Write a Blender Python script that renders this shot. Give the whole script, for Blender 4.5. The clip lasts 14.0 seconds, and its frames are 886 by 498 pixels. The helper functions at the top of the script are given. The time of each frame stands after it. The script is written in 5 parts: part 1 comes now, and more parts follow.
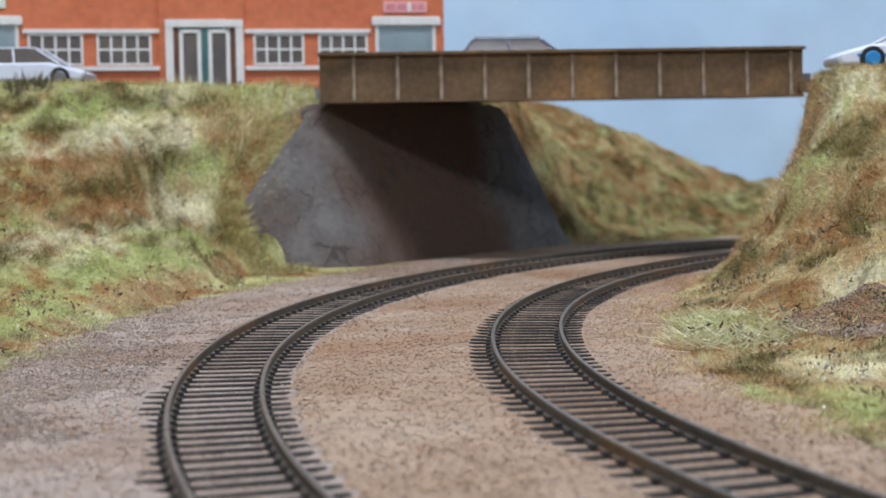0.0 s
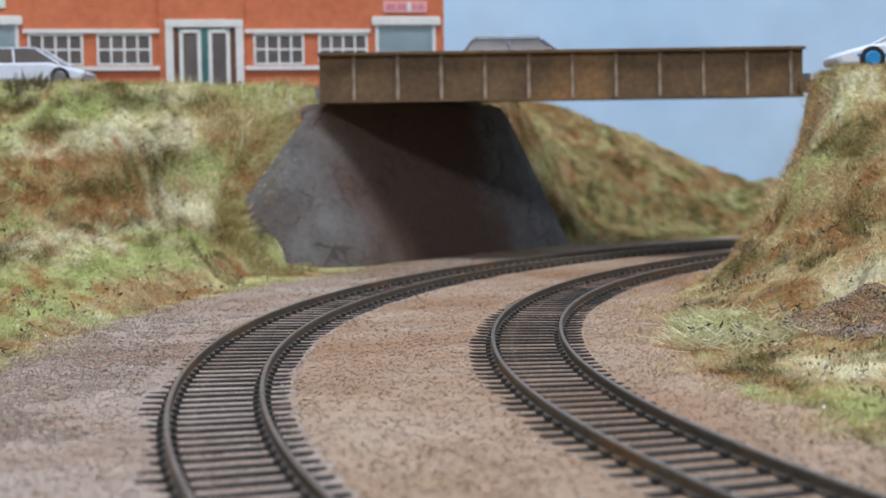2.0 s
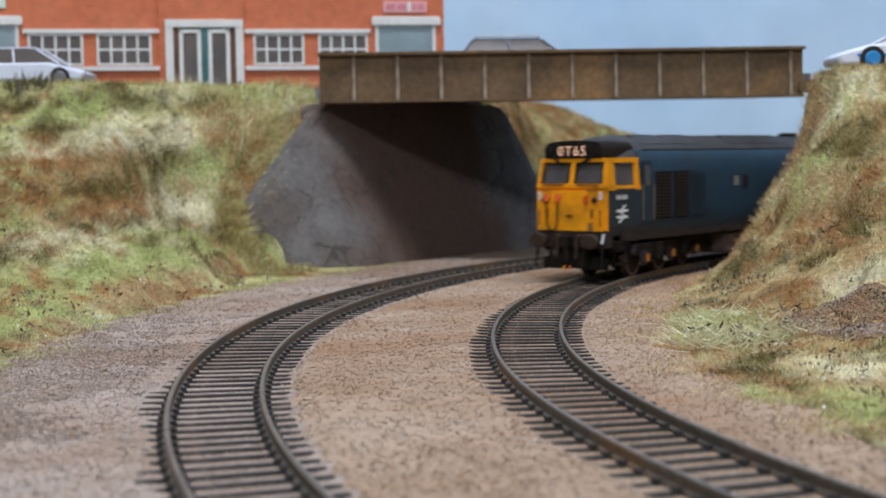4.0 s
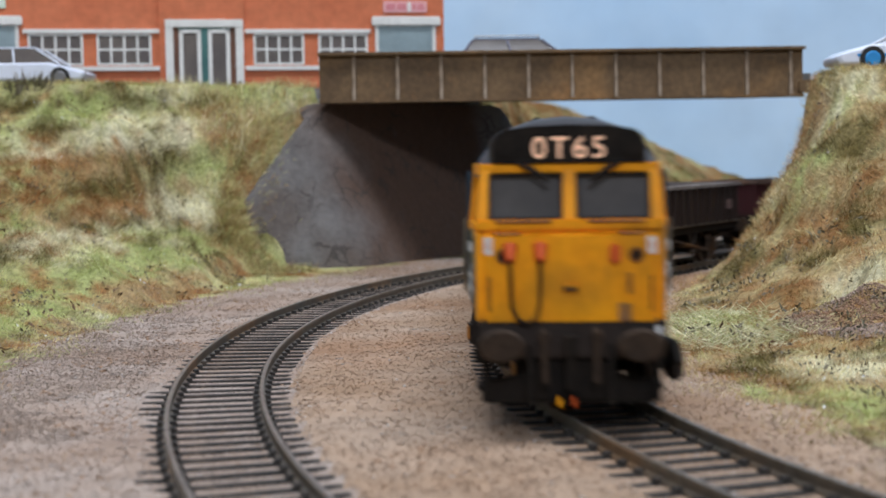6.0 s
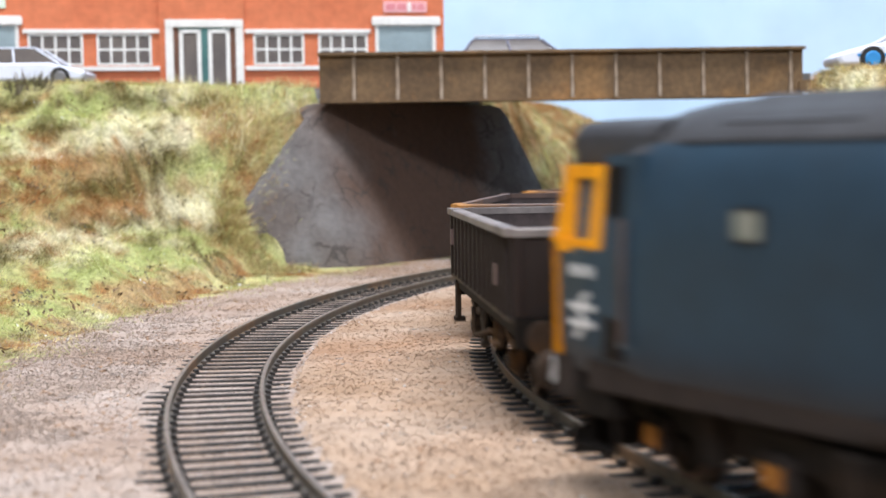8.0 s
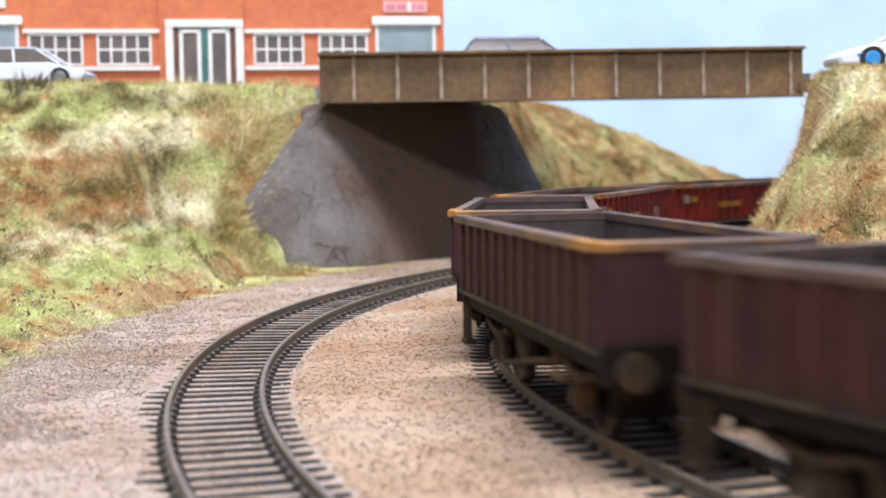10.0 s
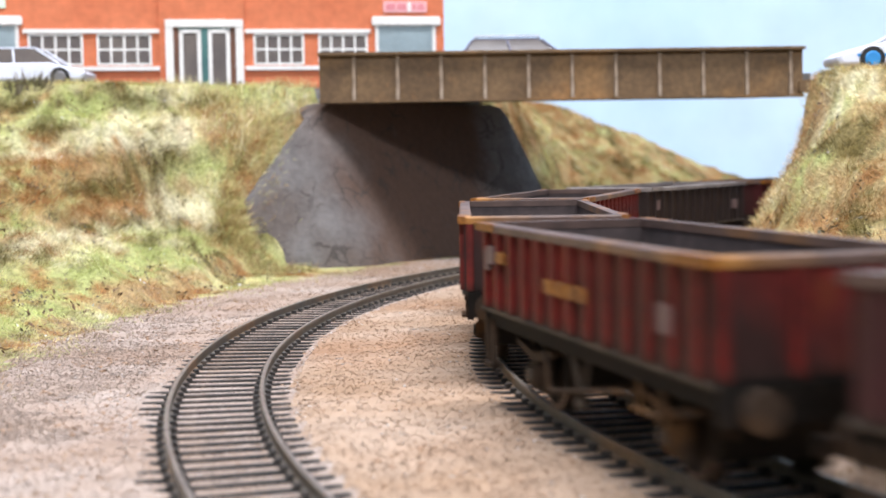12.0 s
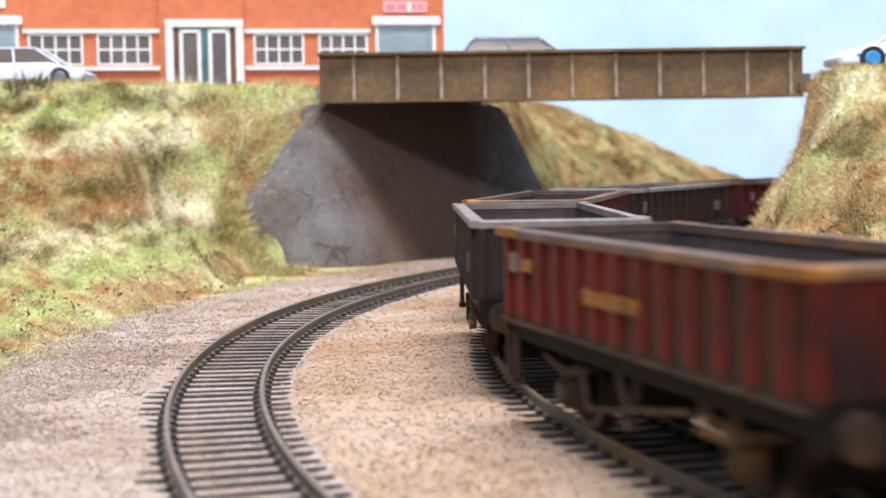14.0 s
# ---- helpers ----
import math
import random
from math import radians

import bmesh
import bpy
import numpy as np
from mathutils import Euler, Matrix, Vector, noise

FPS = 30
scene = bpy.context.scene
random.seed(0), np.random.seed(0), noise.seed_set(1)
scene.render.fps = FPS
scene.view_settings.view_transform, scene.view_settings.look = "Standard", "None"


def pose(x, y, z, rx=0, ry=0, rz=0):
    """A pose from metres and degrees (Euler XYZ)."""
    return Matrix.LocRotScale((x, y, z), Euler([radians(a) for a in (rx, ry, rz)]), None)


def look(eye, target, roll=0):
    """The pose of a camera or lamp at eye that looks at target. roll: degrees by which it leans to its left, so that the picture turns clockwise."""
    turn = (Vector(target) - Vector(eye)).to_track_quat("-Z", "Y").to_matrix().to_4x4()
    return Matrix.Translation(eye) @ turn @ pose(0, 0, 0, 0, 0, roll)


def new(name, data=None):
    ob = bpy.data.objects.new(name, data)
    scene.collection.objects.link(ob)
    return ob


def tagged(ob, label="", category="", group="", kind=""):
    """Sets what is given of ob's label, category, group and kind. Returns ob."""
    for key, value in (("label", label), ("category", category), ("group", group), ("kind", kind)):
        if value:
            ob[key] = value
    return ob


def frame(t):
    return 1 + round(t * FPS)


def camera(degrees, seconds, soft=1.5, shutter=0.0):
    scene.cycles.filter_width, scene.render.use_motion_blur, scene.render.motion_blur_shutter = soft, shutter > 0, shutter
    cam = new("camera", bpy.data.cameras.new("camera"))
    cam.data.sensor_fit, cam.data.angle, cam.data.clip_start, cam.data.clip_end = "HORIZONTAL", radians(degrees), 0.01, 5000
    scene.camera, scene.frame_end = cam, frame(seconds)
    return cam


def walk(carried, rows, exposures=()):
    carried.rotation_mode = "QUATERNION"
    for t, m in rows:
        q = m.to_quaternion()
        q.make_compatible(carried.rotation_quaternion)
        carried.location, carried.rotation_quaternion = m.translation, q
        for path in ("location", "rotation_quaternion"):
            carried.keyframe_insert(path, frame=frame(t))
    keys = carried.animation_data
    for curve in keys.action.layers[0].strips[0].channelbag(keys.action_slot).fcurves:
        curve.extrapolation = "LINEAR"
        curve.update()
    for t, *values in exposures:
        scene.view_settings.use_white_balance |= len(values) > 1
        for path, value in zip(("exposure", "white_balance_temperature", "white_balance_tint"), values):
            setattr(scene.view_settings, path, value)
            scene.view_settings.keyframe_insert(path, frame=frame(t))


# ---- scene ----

# A model railway in 1:76. All builders take millimetres; part() turns them into metres.
MM = 0.001
cam = camera(35.75, 14.0, soft=1.5, shutter=0.9)
cam.data.dof.use_dof = True
cam.data.dof.focus_distance = 0.36
cam.data.dof.aperture_fstop = 28.0
EYE = look((0, 0, 0.04495), (0, 1, -0.02267), -0.82)
walk(cam, [(0.0, EYE), (14.0, EYE)], exposures=[(0.0, 0.0, 5960, 10), (5.5, -0.06, 5960, 10), (6.5, 0.12, 6060, 10), (7.0, 0.48, 6110, 10), (8.0, 0.75, 6210, 12), (10.5, 0.84, 6250, 14), (14.0, 0.90, 6290, 14)])

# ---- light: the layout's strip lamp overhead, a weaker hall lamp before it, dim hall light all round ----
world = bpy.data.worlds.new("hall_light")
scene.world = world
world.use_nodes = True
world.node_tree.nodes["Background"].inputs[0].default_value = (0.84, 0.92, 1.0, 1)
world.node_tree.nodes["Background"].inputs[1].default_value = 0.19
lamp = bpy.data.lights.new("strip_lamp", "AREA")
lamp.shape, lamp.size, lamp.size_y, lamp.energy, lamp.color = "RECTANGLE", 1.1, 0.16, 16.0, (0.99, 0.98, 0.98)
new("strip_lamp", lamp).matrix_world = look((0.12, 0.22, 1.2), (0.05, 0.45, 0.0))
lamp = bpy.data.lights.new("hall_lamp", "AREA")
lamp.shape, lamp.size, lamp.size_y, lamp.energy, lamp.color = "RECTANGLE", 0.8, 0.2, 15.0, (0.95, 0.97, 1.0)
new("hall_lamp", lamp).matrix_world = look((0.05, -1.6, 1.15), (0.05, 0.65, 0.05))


# ---- materials ----
def material(name, base, other=None, scale=200.0, rough=0.7, metal=0.0, bump=0.0, fine=0.0, island=0.0, spots=None, spot_at=0.62, glow=0.0, streak=1.0, spec=0.35):
    """Two colours mixed by a broad noise, a finer grain over it, optional stains, relief in metres."""
    m = bpy.data.materials.new(name)
    m.use_nodes = True
    n, l = m.node_tree.nodes, m.node_tree.links
    bsdf = n["Principled BSDF"]
    bsdf.inputs["Metallic"].default_value = metal
    tc = n.new("ShaderNodeTexCoord")
    mp = n.new("ShaderNodeMapping")
    mp.inputs["Scale"].default_value = (1, 1, streak)
    l.new(tc.outputs["Object"], mp.inputs[0])
    broad = n.new("ShaderNodeTexNoise")
    broad.inputs["Scale"].default_value, broad.inputs["Detail"].default_value, broad.inputs["Roughness"].default_value = scale, 6, 0.62
    grain = n.new("ShaderNodeTexNoise")
    grain.inputs["Scale"].default_value, grain.inputs["Detail"].default_value = scale * 7, 4
    l.new(mp.outputs[0], broad.inputs["Vector"])
    l.new(mp.outputs[0], grain.inputs["Vector"])
    ramp = n.new("ShaderNodeValToRGB")
    ramp.color_ramp.elements[0].position, ramp.color_ramp.elements[1].position = 0.36, 0.64
    ramp.color_ramp.elements[0].color = (*base, 1)
    ramp.color_ramp.elements[1].color = (*(other or [c * 0.8 for c in base]), 1)
    l.new(broad.outputs["Fac"], ramp.inputs[0])
    colour = ramp.outputs[0]
    if spots:
        st = n.new("ShaderNodeTexNoise")
        st.inputs["Scale"].default_value, st.inputs["Detail"].default_value = scale * 0.45, 5
        l.new(mp.outputs[0], st.inputs["Vector"])
        sr = n.new("ShaderNodeMapRange")
        sr.inputs[1].default_value, sr.inputs[2].default_value = spot_at - 0.06, spot_at + 0.06
        l.new(st.outputs["Fac"], sr.inputs[0])
        mx = n.new("ShaderNodeMix")
        mx.data_type = "RGBA"
        l.new(sr.outputs[0], mx.inputs[0])
        l.new(colour, mx.inputs[6])
        mx.inputs[7].default_value = (*spots, 1)
        colour = mx.outputs[2]
    hs = n.new("ShaderNodeHueSaturation")
    mr = n.new("ShaderNodeMapRange")
    mr.inputs[1].default_value, mr.inputs[2].default_value = 0.3, 0.7
    mr.inputs[3].default_value, mr.inputs[4].default_value = 1 - max(fine, 0.06), 1 + max(fine, 0.06)
    l.new(grain.outputs["Fac"], mr.inputs[0])
    value = mr.outputs[0]
    if island:
        geo = n.new("ShaderNodeNewGeometry")
        ir = n.new("ShaderNodeMapRange")
        ir.inputs[3].default_value, ir.inputs[4].default_value = 1 - island, 1 + island
        l.new(geo.outputs["Random Per Island"], ir.inputs[0])
        mu = n.new("ShaderNodeMath")
        mu.operation = "MULTIPLY"
        l.new(value, mu.inputs[0])
        l.new(ir.outputs[0], mu.inputs[1])
        value = mu.outputs[0]
    l.new(value, hs.inputs["Value"])
    l.new(colour, hs.inputs["Color"])
    l.new(hs.outputs[0], bsdf.inputs["Base Color"])
    rr = n.new("ShaderNodeMapRange")
    rr.inputs[3].default_value, rr.inputs[4].default_value = max(0.02, rough - 0.1), min(1, rough + 0.1)
    l.new(broad.outputs["Fac"], rr.inputs[0])
    l.new(rr.outputs[0], bsdf.inputs["Roughness"])
    bsdf.inputs["Specular IOR Level"].default_value = spec
    if bump:
        bp = n.new("ShaderNodeBump")
        bp.inputs["Strength"].default_value, bp.inputs["Distance"].default_value = 0.9, bump
        l.new(grain.outputs["Fac"], bp.inputs["Height"])
        l.new(bp.outputs[0], bsdf.inputs["Normal"])
    if glow:
        bsdf.inputs["Emission Color"].default_value = (*base, 1)
        bsdf.inputs["Emission Strength"].default_value = glow
    return m


M = {}
M["ballast"] = material("ballast", (0.45, 0.37, 0.32), (0.36, 0.265, 0.205), 26, 0.95, bump=0.0005, fine=0.12, spots=(0.33, 0.23, 0.17), spot_at=0.55)
M["ballast_warm"] = material("warm_ballast", (0.44, 0.325, 0.24), (0.355, 0.235, 0.15), 24, 0.95, bump=0.0005, fine=0.12, spots=(0.33, 0.20, 0.12), spot_at=0.54)
M["stone_dim"] = material("trodden_ballast_stone", (0.29, 0.225, 0.185), (0.36, 0.275, 0.215), 40, 0.9, fine=0.12, island=0.25)
M["stone"] = material("ballast_stone", (0.50, 0.415, 0.36), (0.40, 0.30, 0.235), 26, 0.9, fine=0.1, island=0.16, spots=(0.36, 0.25, 0.185), spot_at=0.55)
M["stone_warm"] = material("warm_ballast_stone", (0.49, 0.36, 0.265), (0.39, 0.255, 0.165), 24, 0.9, fine=0.1, island=0.15, spots=(0.36, 0.22, 0.13), spot_at=0.54)
M["stone_pale"] = material("pale_ballast_stone", (0.60, 0.55, 0.525), (0.48, 0.41, 0.365), 30, 0.9, fine=0.1, island=0.2)
M["stone_brown"] = material("brown_ballast_stone", (0.32, 0.20, 0.12), (0.24, 0.15, 0.10), 90, 0.9, fine=0.2, island=0.35)
GRASS_TONES = {"brown": (0.40, 0.19, 0.06), "tan": (0.58, 0.41, 0.20), "straw": (0.71, 0.645, 0.315), "cream": (0.96, 0.91, 0.62), "green": (0.53, 0.58, 0.22), "olive": (0.135, 0.105, 0.02)}
GRASS = list(GRASS_TONES)
TONES = np.array([GRASS_TONES[g] for g in GRASS])


def flocked(m):
    """Takes the flock's own colour from the mesh, in place of the two mixed tones."""
    n, l = m.node_tree.nodes, m.node_tree.links
    own = n.new("ShaderNodeAttribute")
    own.attribute_name = "flock"
    l.new(own.outputs["Color"], [k for k in n if k.type == "HUE_SAT"][0].inputs["Color"])
    return m


M["fibre"] = flocked(material("grass_fibre", (0.5, 0.5, 0.3), None, 30, 0.8, island=0.22))
M["turf"] = flocked(material("scatter_turf", (0.5, 0.5, 0.3), None, 90, 0.95, bump=0.0009, fine=0.35))
for fibre in GRASS:
    M["fibre_" + fibre] = material(fibre + "_fibre", GRASS_TONES[fibre], tuple(0.8 * q for q in GRASS_TONES[fibre]), 30, 0.8, island=0.25)
M["leaf_dark"] = material("dark_leaf", (0.13, 0.12, 0.075), (0.19, 0.16, 0.12), 60, 0.8, island=0.5)
M["earth"] = material("loose_earth", (0.30, 0.165, 0.085), (0.40, 0.32, 0.28), 34, 0.9, island=0.3)
M["twig"] = material("twig", (0.13, 0.08, 0.045), (0.20, 0.13, 0.08), 60, 0.8, island=0.5)
M["rail"] = material("rail_steel", (0.125, 0.115, 0.095), (0.17, 0.135, 0.10), 60, 0.5, 0.15, fine=0.2, spots=(0.22, 0.14, 0.08), spot_at=0.6)
M["railhead"] = material("rail_head", (0.30, 0.26, 0.22), (0.20, 0.17, 0.145), 200, 0.38, 0.6, fine=0.2)
M["sleeper"] = material("sleeper", (0.034, 0.031, 0.028), (0.055, 0.047, 0.042), 160, 0.8, bump=0.0002, fine=0.3, spots=(0.13, 0.10, 0.08), spot_at=0.64)


def soot_and_shade_wall(m):
    """Grey render; brown soot and painted-in bridge shade across the middle; fine cracks."""
    n, l = m.node_tree.nodes, m.node_tree.links
    hs = [k for k in n if k.type == "HUE_SAT"][0]
    grey = hs.inputs["Color"].links[0].from_socket
    tc = n.new("ShaderNodeTexCoord")
    sp = n.new("ShaderNodeSeparateXYZ")
    l.new(tc.outputs["Object"], sp.inputs[0])
    wob = n.new("ShaderNodeTexNoise")
    wob.inputs["Scale"].default_value, wob.inputs["Detail"].default_value = 45, 5
    l.new(tc.outputs["Object"], wob.inputs["Vector"])

    def calc(op, p, q):
        k = n.new("ShaderNodeMath")
        k.operation = op
        for i, v in enumerate((p, q)):
            if isinstance(v, float):
                k.inputs[i].default_value = v
            else:
                l.new(v, k.inputs[i])
        return k.outputs[0]

    def soft(v, lo, hi):
        k = n.new("ShaderNodeMapRange")
        k.interpolation_type = "SMOOTHSTEP"
        k.inputs[1].default_value, k.inputs[2].default_value = lo, hi
        l.new(v, k.inputs[0])
        return k.outputs[0]
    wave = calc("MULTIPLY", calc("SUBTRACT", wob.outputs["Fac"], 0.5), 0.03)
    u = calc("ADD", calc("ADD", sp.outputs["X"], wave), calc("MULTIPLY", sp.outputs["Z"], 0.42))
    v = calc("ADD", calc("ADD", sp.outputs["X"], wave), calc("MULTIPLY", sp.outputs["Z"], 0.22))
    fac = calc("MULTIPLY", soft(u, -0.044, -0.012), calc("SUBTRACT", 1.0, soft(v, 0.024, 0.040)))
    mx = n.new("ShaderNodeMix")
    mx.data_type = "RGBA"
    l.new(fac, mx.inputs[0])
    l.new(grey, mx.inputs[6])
    # brown of the soot, deepened by the bridge's shade put into the colour
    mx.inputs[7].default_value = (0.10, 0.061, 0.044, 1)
    vo = n.new("ShaderNodeTexVoronoi")
    vo.feature = "DISTANCE_TO_EDGE"
    vo.inputs["Scale"].default_value = 75
    wc = n.new("ShaderNodeVectorMath")
    wc.operation = "MULTIPLY_ADD"
    l.new(wob.outputs["Color"], wc.inputs[0])
    wc.inputs[1].default_value = (0.03, 0.03, 0.03)
    l.new(tc.outputs["Object"], wc.inputs[2])
    l.new(wc.outputs[0], vo.inputs["Vector"])
    crack = calc("MULTIPLY", calc("SUBTRACT", 1.0, soft(vo.outputs["Distance"], 0.01, 0.05)), soft(wob.outputs["Fac"], 0.5, 0.6))
    dk = n.new("ShaderNodeMix")
    dk.data_type = "RGBA"
    l.new(calc("MULTIPLY", crack, 0.75), dk.inputs[0])
    l.new(mx.outputs[2], dk.inputs[6])
    dk.inputs[7].default_value = (0.05, 0.043, 0.04, 1)
    l.new(dk.outputs[2], hs.inputs["Color"])
    return m


M["abutment"] = soot_and_shade_wall(material("abutment_render", (0.185, 0.175, 0.172), (0.125, 0.115, 0.112), 50, 0.85, bump=0.0005, fine=0.12, spots=(0.12, 0.10, 0.09), spot_at=0.6))
M["girder"] = material("girder_paint", (0.17, 0.105, 0.05), (0.115, 0.07, 0.034), 55, 0.6, bump=0.0002, fine=0.2, spots=(0.25, 0.14, 0.055), spot_at=0.6)
# Brown rib paint; the paler streaks paint in the ribs' highlight.
M["rib"] = material("highlit_girder_rib", (0.15, 0.095, 0.05), (0.29, 0.225, 0.165), 120, 0.5, fine=0.2, streak=0.4)
M["tarmac"] = material("tarmac", (0.12, 0.12, 0.12), (0.17, 0.17, 0.165), 90, 0.9, fine=0.15)
M["brick"] = material("orange_brick", (0.60, 0.185, 0.085), (0.54, 0.155, 0.07), 30, 0.8, fine=0.12)
M["white"] = material("white_paint", (0.78, 0.77, 0.74), (0.70, 0.69, 0.66), 90, 0.6)
M["sky"] = material("painted_sky", (0.44, 0.63, 0.87), (0.55, 0.71, 0.90), 3.2, 0.9)
M["yellow"] = material("yellow_paint", (0.92, 0.385, 0.003), (0.84, 0.31, 0.003), 60, 0.5, fine=0.08, spots=(0.45, 0.20, 0.012), spot_at=0.66, spec=0.2)
M["blue"] = material("faded_blue_paint", (0.021, 0.050, 0.083), (0.022, 0.040, 0.060), 30, 0.42, fine=0.1, spots=(0.030, 0.040, 0.047), spot_at=0.6, spec=0.3)
M["roof"] = material("weathered_roof_grey", (0.046, 0.045, 0.048), (0.034, 0.032, 0.034), 70, 0.55, fine=0.15)
M["black"] = material("sooty_black", (0.008, 0.0068, 0.006), (0.018, 0.0135, 0.0105), 140, 0.75, fine=0.25, spots=(0.034, 0.022, 0.014), spot_at=0.64, spec=0.15)
M["maroon"] = material("weathered_maroon", (0.085, 0.0135, 0.014), (0.045, 0.0125, 0.0135), 60, 0.5, fine=0.15, spots=(0.03, 0.017, 0.014), spot_at=0.58, streak=0.5, spec=0.22)
M["rust"] = material("rusty_rim", (0.13, 0.08, 0.062), (0.07, 0.046, 0.04), 40, 0.55, fine=0.2, spots=(0.42, 0.19, 0.04), spot_at=0.545)
M["soot"] = material("sooty_inside", (0.092, 0.070, 0.066), (0.055, 0.045, 0.045), 60, 0.85, fine=0.2, spots=(0.10, 0.06, 0.045), spot_at=0.62)
M["window"] = material("grey_glass", (0.12, 0.105, 0.10), (0.16, 0.135, 0.12), 60, 0.2)
# Dark brown that puts the entrance recess's shade into the panel's colour.
M["shade"] = material("shaded_brown_recess", (0.17, 0.075, 0.045), (0.12, 0.06, 0.04), 80, 0.7)
M["ply"] = material("plywood", (0.42, 0.30, 0.18), (0.36, 0.25, 0.15), 20, 0.7, fine=0.15)
M["teal"] = material("teal_paint", (0.06, 0.16, 0.15), (0.045, 0.12, 0.12), 80, 0.5)
M["shutter"] = material("shutter_paint", (0.36, 0.45, 0.48), (0.32, 0.40, 0.43), 80, 0.5)
M["pink"] = material("pink_sign", (0.72, 0.36, 0.38), (0.76, 0.45, 0.46), 120, 0.5)
M["red_sign"] = material("red_lettering", (0.70, 0.27, 0.29), (0.62, 0.22, 0.25), 120, 0.5)
M["green_sign"] = material("green_sign", (0.38, 0.62, 0.42), (0.70, 0.74, 0.68), 160, 0.5)
M["car_white"] = material("white_car_paint", (0.78, 0.83, 0.95), (0.72, 0.77, 0.90), 30, 0.22)
M["car_silver"] = material("silver_car_paint", (0.17, 0.17, 0.235), (0.14, 0.14, 0.19), 30, 0.35, 0.1)
M["blue_hub"] = material("blue_wheel_paint", (0.05, 0.30, 0.68), (0.04, 0.24, 0.58), 80, 0.35)
M["tyre"] = material("tyre_rubber", (0.02, 0.02, 0.02), (0.03, 0.03, 0.03), 80, 0.8)
M["lead"] = material("grey_metal", (0.28, 0.28, 0.29), (0.20, 0.20, 0.21), 80, 0.4, 0.4)
M["glass"] = material("cab_glass", (0.075, 0.07, 0.072), (0.12, 0.11, 0.105), 50, 0.14)
M["skirt"] = material("brown_track_dirt", (0.042, 0.031, 0.026), (0.033, 0.028, 0.026), 60, 0.8, fine=0.2, spec=0.15)
M["tank"] = material("dusty_brown_tank", (0.11, 0.074, 0.062), (0.075, 0.054, 0.047), 40, 0.7, fine=0.2)
M["orange"] = material("orange_paint", (0.62, 0.10, 0.015), (0.55, 0.08, 0.01), 120, 0.45)
M["amber"] = material("amber_axlebox", (0.55, 0.24, 0.03), (0.40, 0.15, 0.02), 160, 0.5)
M["letter"] = material("white_lettering", (0.78, 0.78, 0.78), (0.70, 0.70, 0.70), 160, 0.5)
M["headcode"] = material("lit_headcode", (0.95, 0.56, 0.36), (0.95, 0.56, 0.36), 100, 0.5, glow=0.38)
M["gold"] = material("yellow_lettering", (0.32, 0.125, 0.014), (0.13, 0.045, 0.014), 260, 0.5, fine=0.3)
M["sooty_brown"] = material("sooty_brown_paint", (0.03, 0.018, 0.015), (0.02, 0.0155, 0.014), 110, 0.55, fine=0.2, streak=0.12, spec=0.25)
M["plum"] = material("faded_plum_paint", (0.068, 0.019, 0.021), (0.044, 0.0185, 0.021), 110, 0.55, fine=0.15, spots=(0.085, 0.04, 0.02), spot_at=0.6, streak=0.12, spec=0.25)
M["red"] = material("dirty_red_paint", (0.175, 0.016, 0.012), (0.08, 0.014, 0.0125), 60, 0.5, fine=0.18, spots=(0.036, 0.017, 0.015), spot_at=0.57, streak=0.6, spec=0.22)
M["pale_rim"] = material("pale_worn_rim", (0.24, 0.21, 0.195), (0.13, 0.11, 0.105), 45, 0.6, fine=0.2)
M["dull_brown"] = material("brown_underframe", (0.055, 0.035, 0.022), (0.033, 0.023, 0.017), 120, 0.75, fine=0.25, spots=(0.11, 0.055, 0.02), spot_at=0.62, spec=0.18)
M["ochre"] = material("ochre_sole_edge", (0.075, 0.055, 0.038), (0.034, 0.026, 0.02), 100, 0.7, fine=0.2)
M["dull_white"] = material("dirty_white", (0.20, 0.135, 0.125), (0.13, 0.085, 0.08), 160, 0.6)
# Pale grey-green panes; their bright reflection is put into the colour.
M["pale_glint_pane"] = material("pale_glint_pane", (0.27, 0.28, 0.24), (0.19, 0.20, 0.17), 160, 0.35)
M["steel"] = material("wheel_steel", (0.16, 0.115, 0.085), (0.08, 0.06, 0.05), 200, 0.35, 0.8)



def splashed(m, top, soft, dirt):
    """Brake dust thrown up from the track on to the lower body, thinning out upwards with an uneven edge."""
    n, l = m.node_tree.nodes, m.node_tree.links
    hs = [k for k in n if k.type == "HUE_SAT"][0]
    tc, sp, wob = n.new("ShaderNodeTexCoord"), n.new("ShaderNodeSeparateXYZ"), n.new("ShaderNodeTexNoise")
    l.new(tc.outputs["Object"], sp.inputs[0])
    l.new(tc.outputs["Object"], wob.inputs["Vector"])
    wob.inputs["Scale"].default_value, wob.inputs["Detail"].default_value = 60, 5
    ad, mr, mx = n.new("ShaderNodeMath"), n.new("ShaderNodeMapRange"), n.new("ShaderNodeMix")
    ad.operation = "MULTIPLY_ADD"
    l.new(wob.outputs["Fac"], ad.inputs[0])
    ad.inputs[1].default_value = soft * 1.4
    l.new(sp.outputs["Z"], ad.inputs[2])
    mr.interpolation_type = "SMOOTHSTEP"
    mr.inputs[1].default_value, mr.inputs[2].default_value, mr.inputs[3].default_value, mr.inputs[4].default_value = top - soft * 0.3, top + soft * 1.7, 0.9, 0.0
    l.new(ad.outputs[0], mr.inputs[0])
    mx.data_type = "RGBA"
    l.new(mr.outputs[0], mx.inputs[0])
    l.new(hs.inputs["Color"].links[0].from_socket, mx.inputs[6])
    mx.inputs[7].default_value = (*dirt, 1)
    l.new(mx.outputs[2], hs.inputs["Color"])
    return m


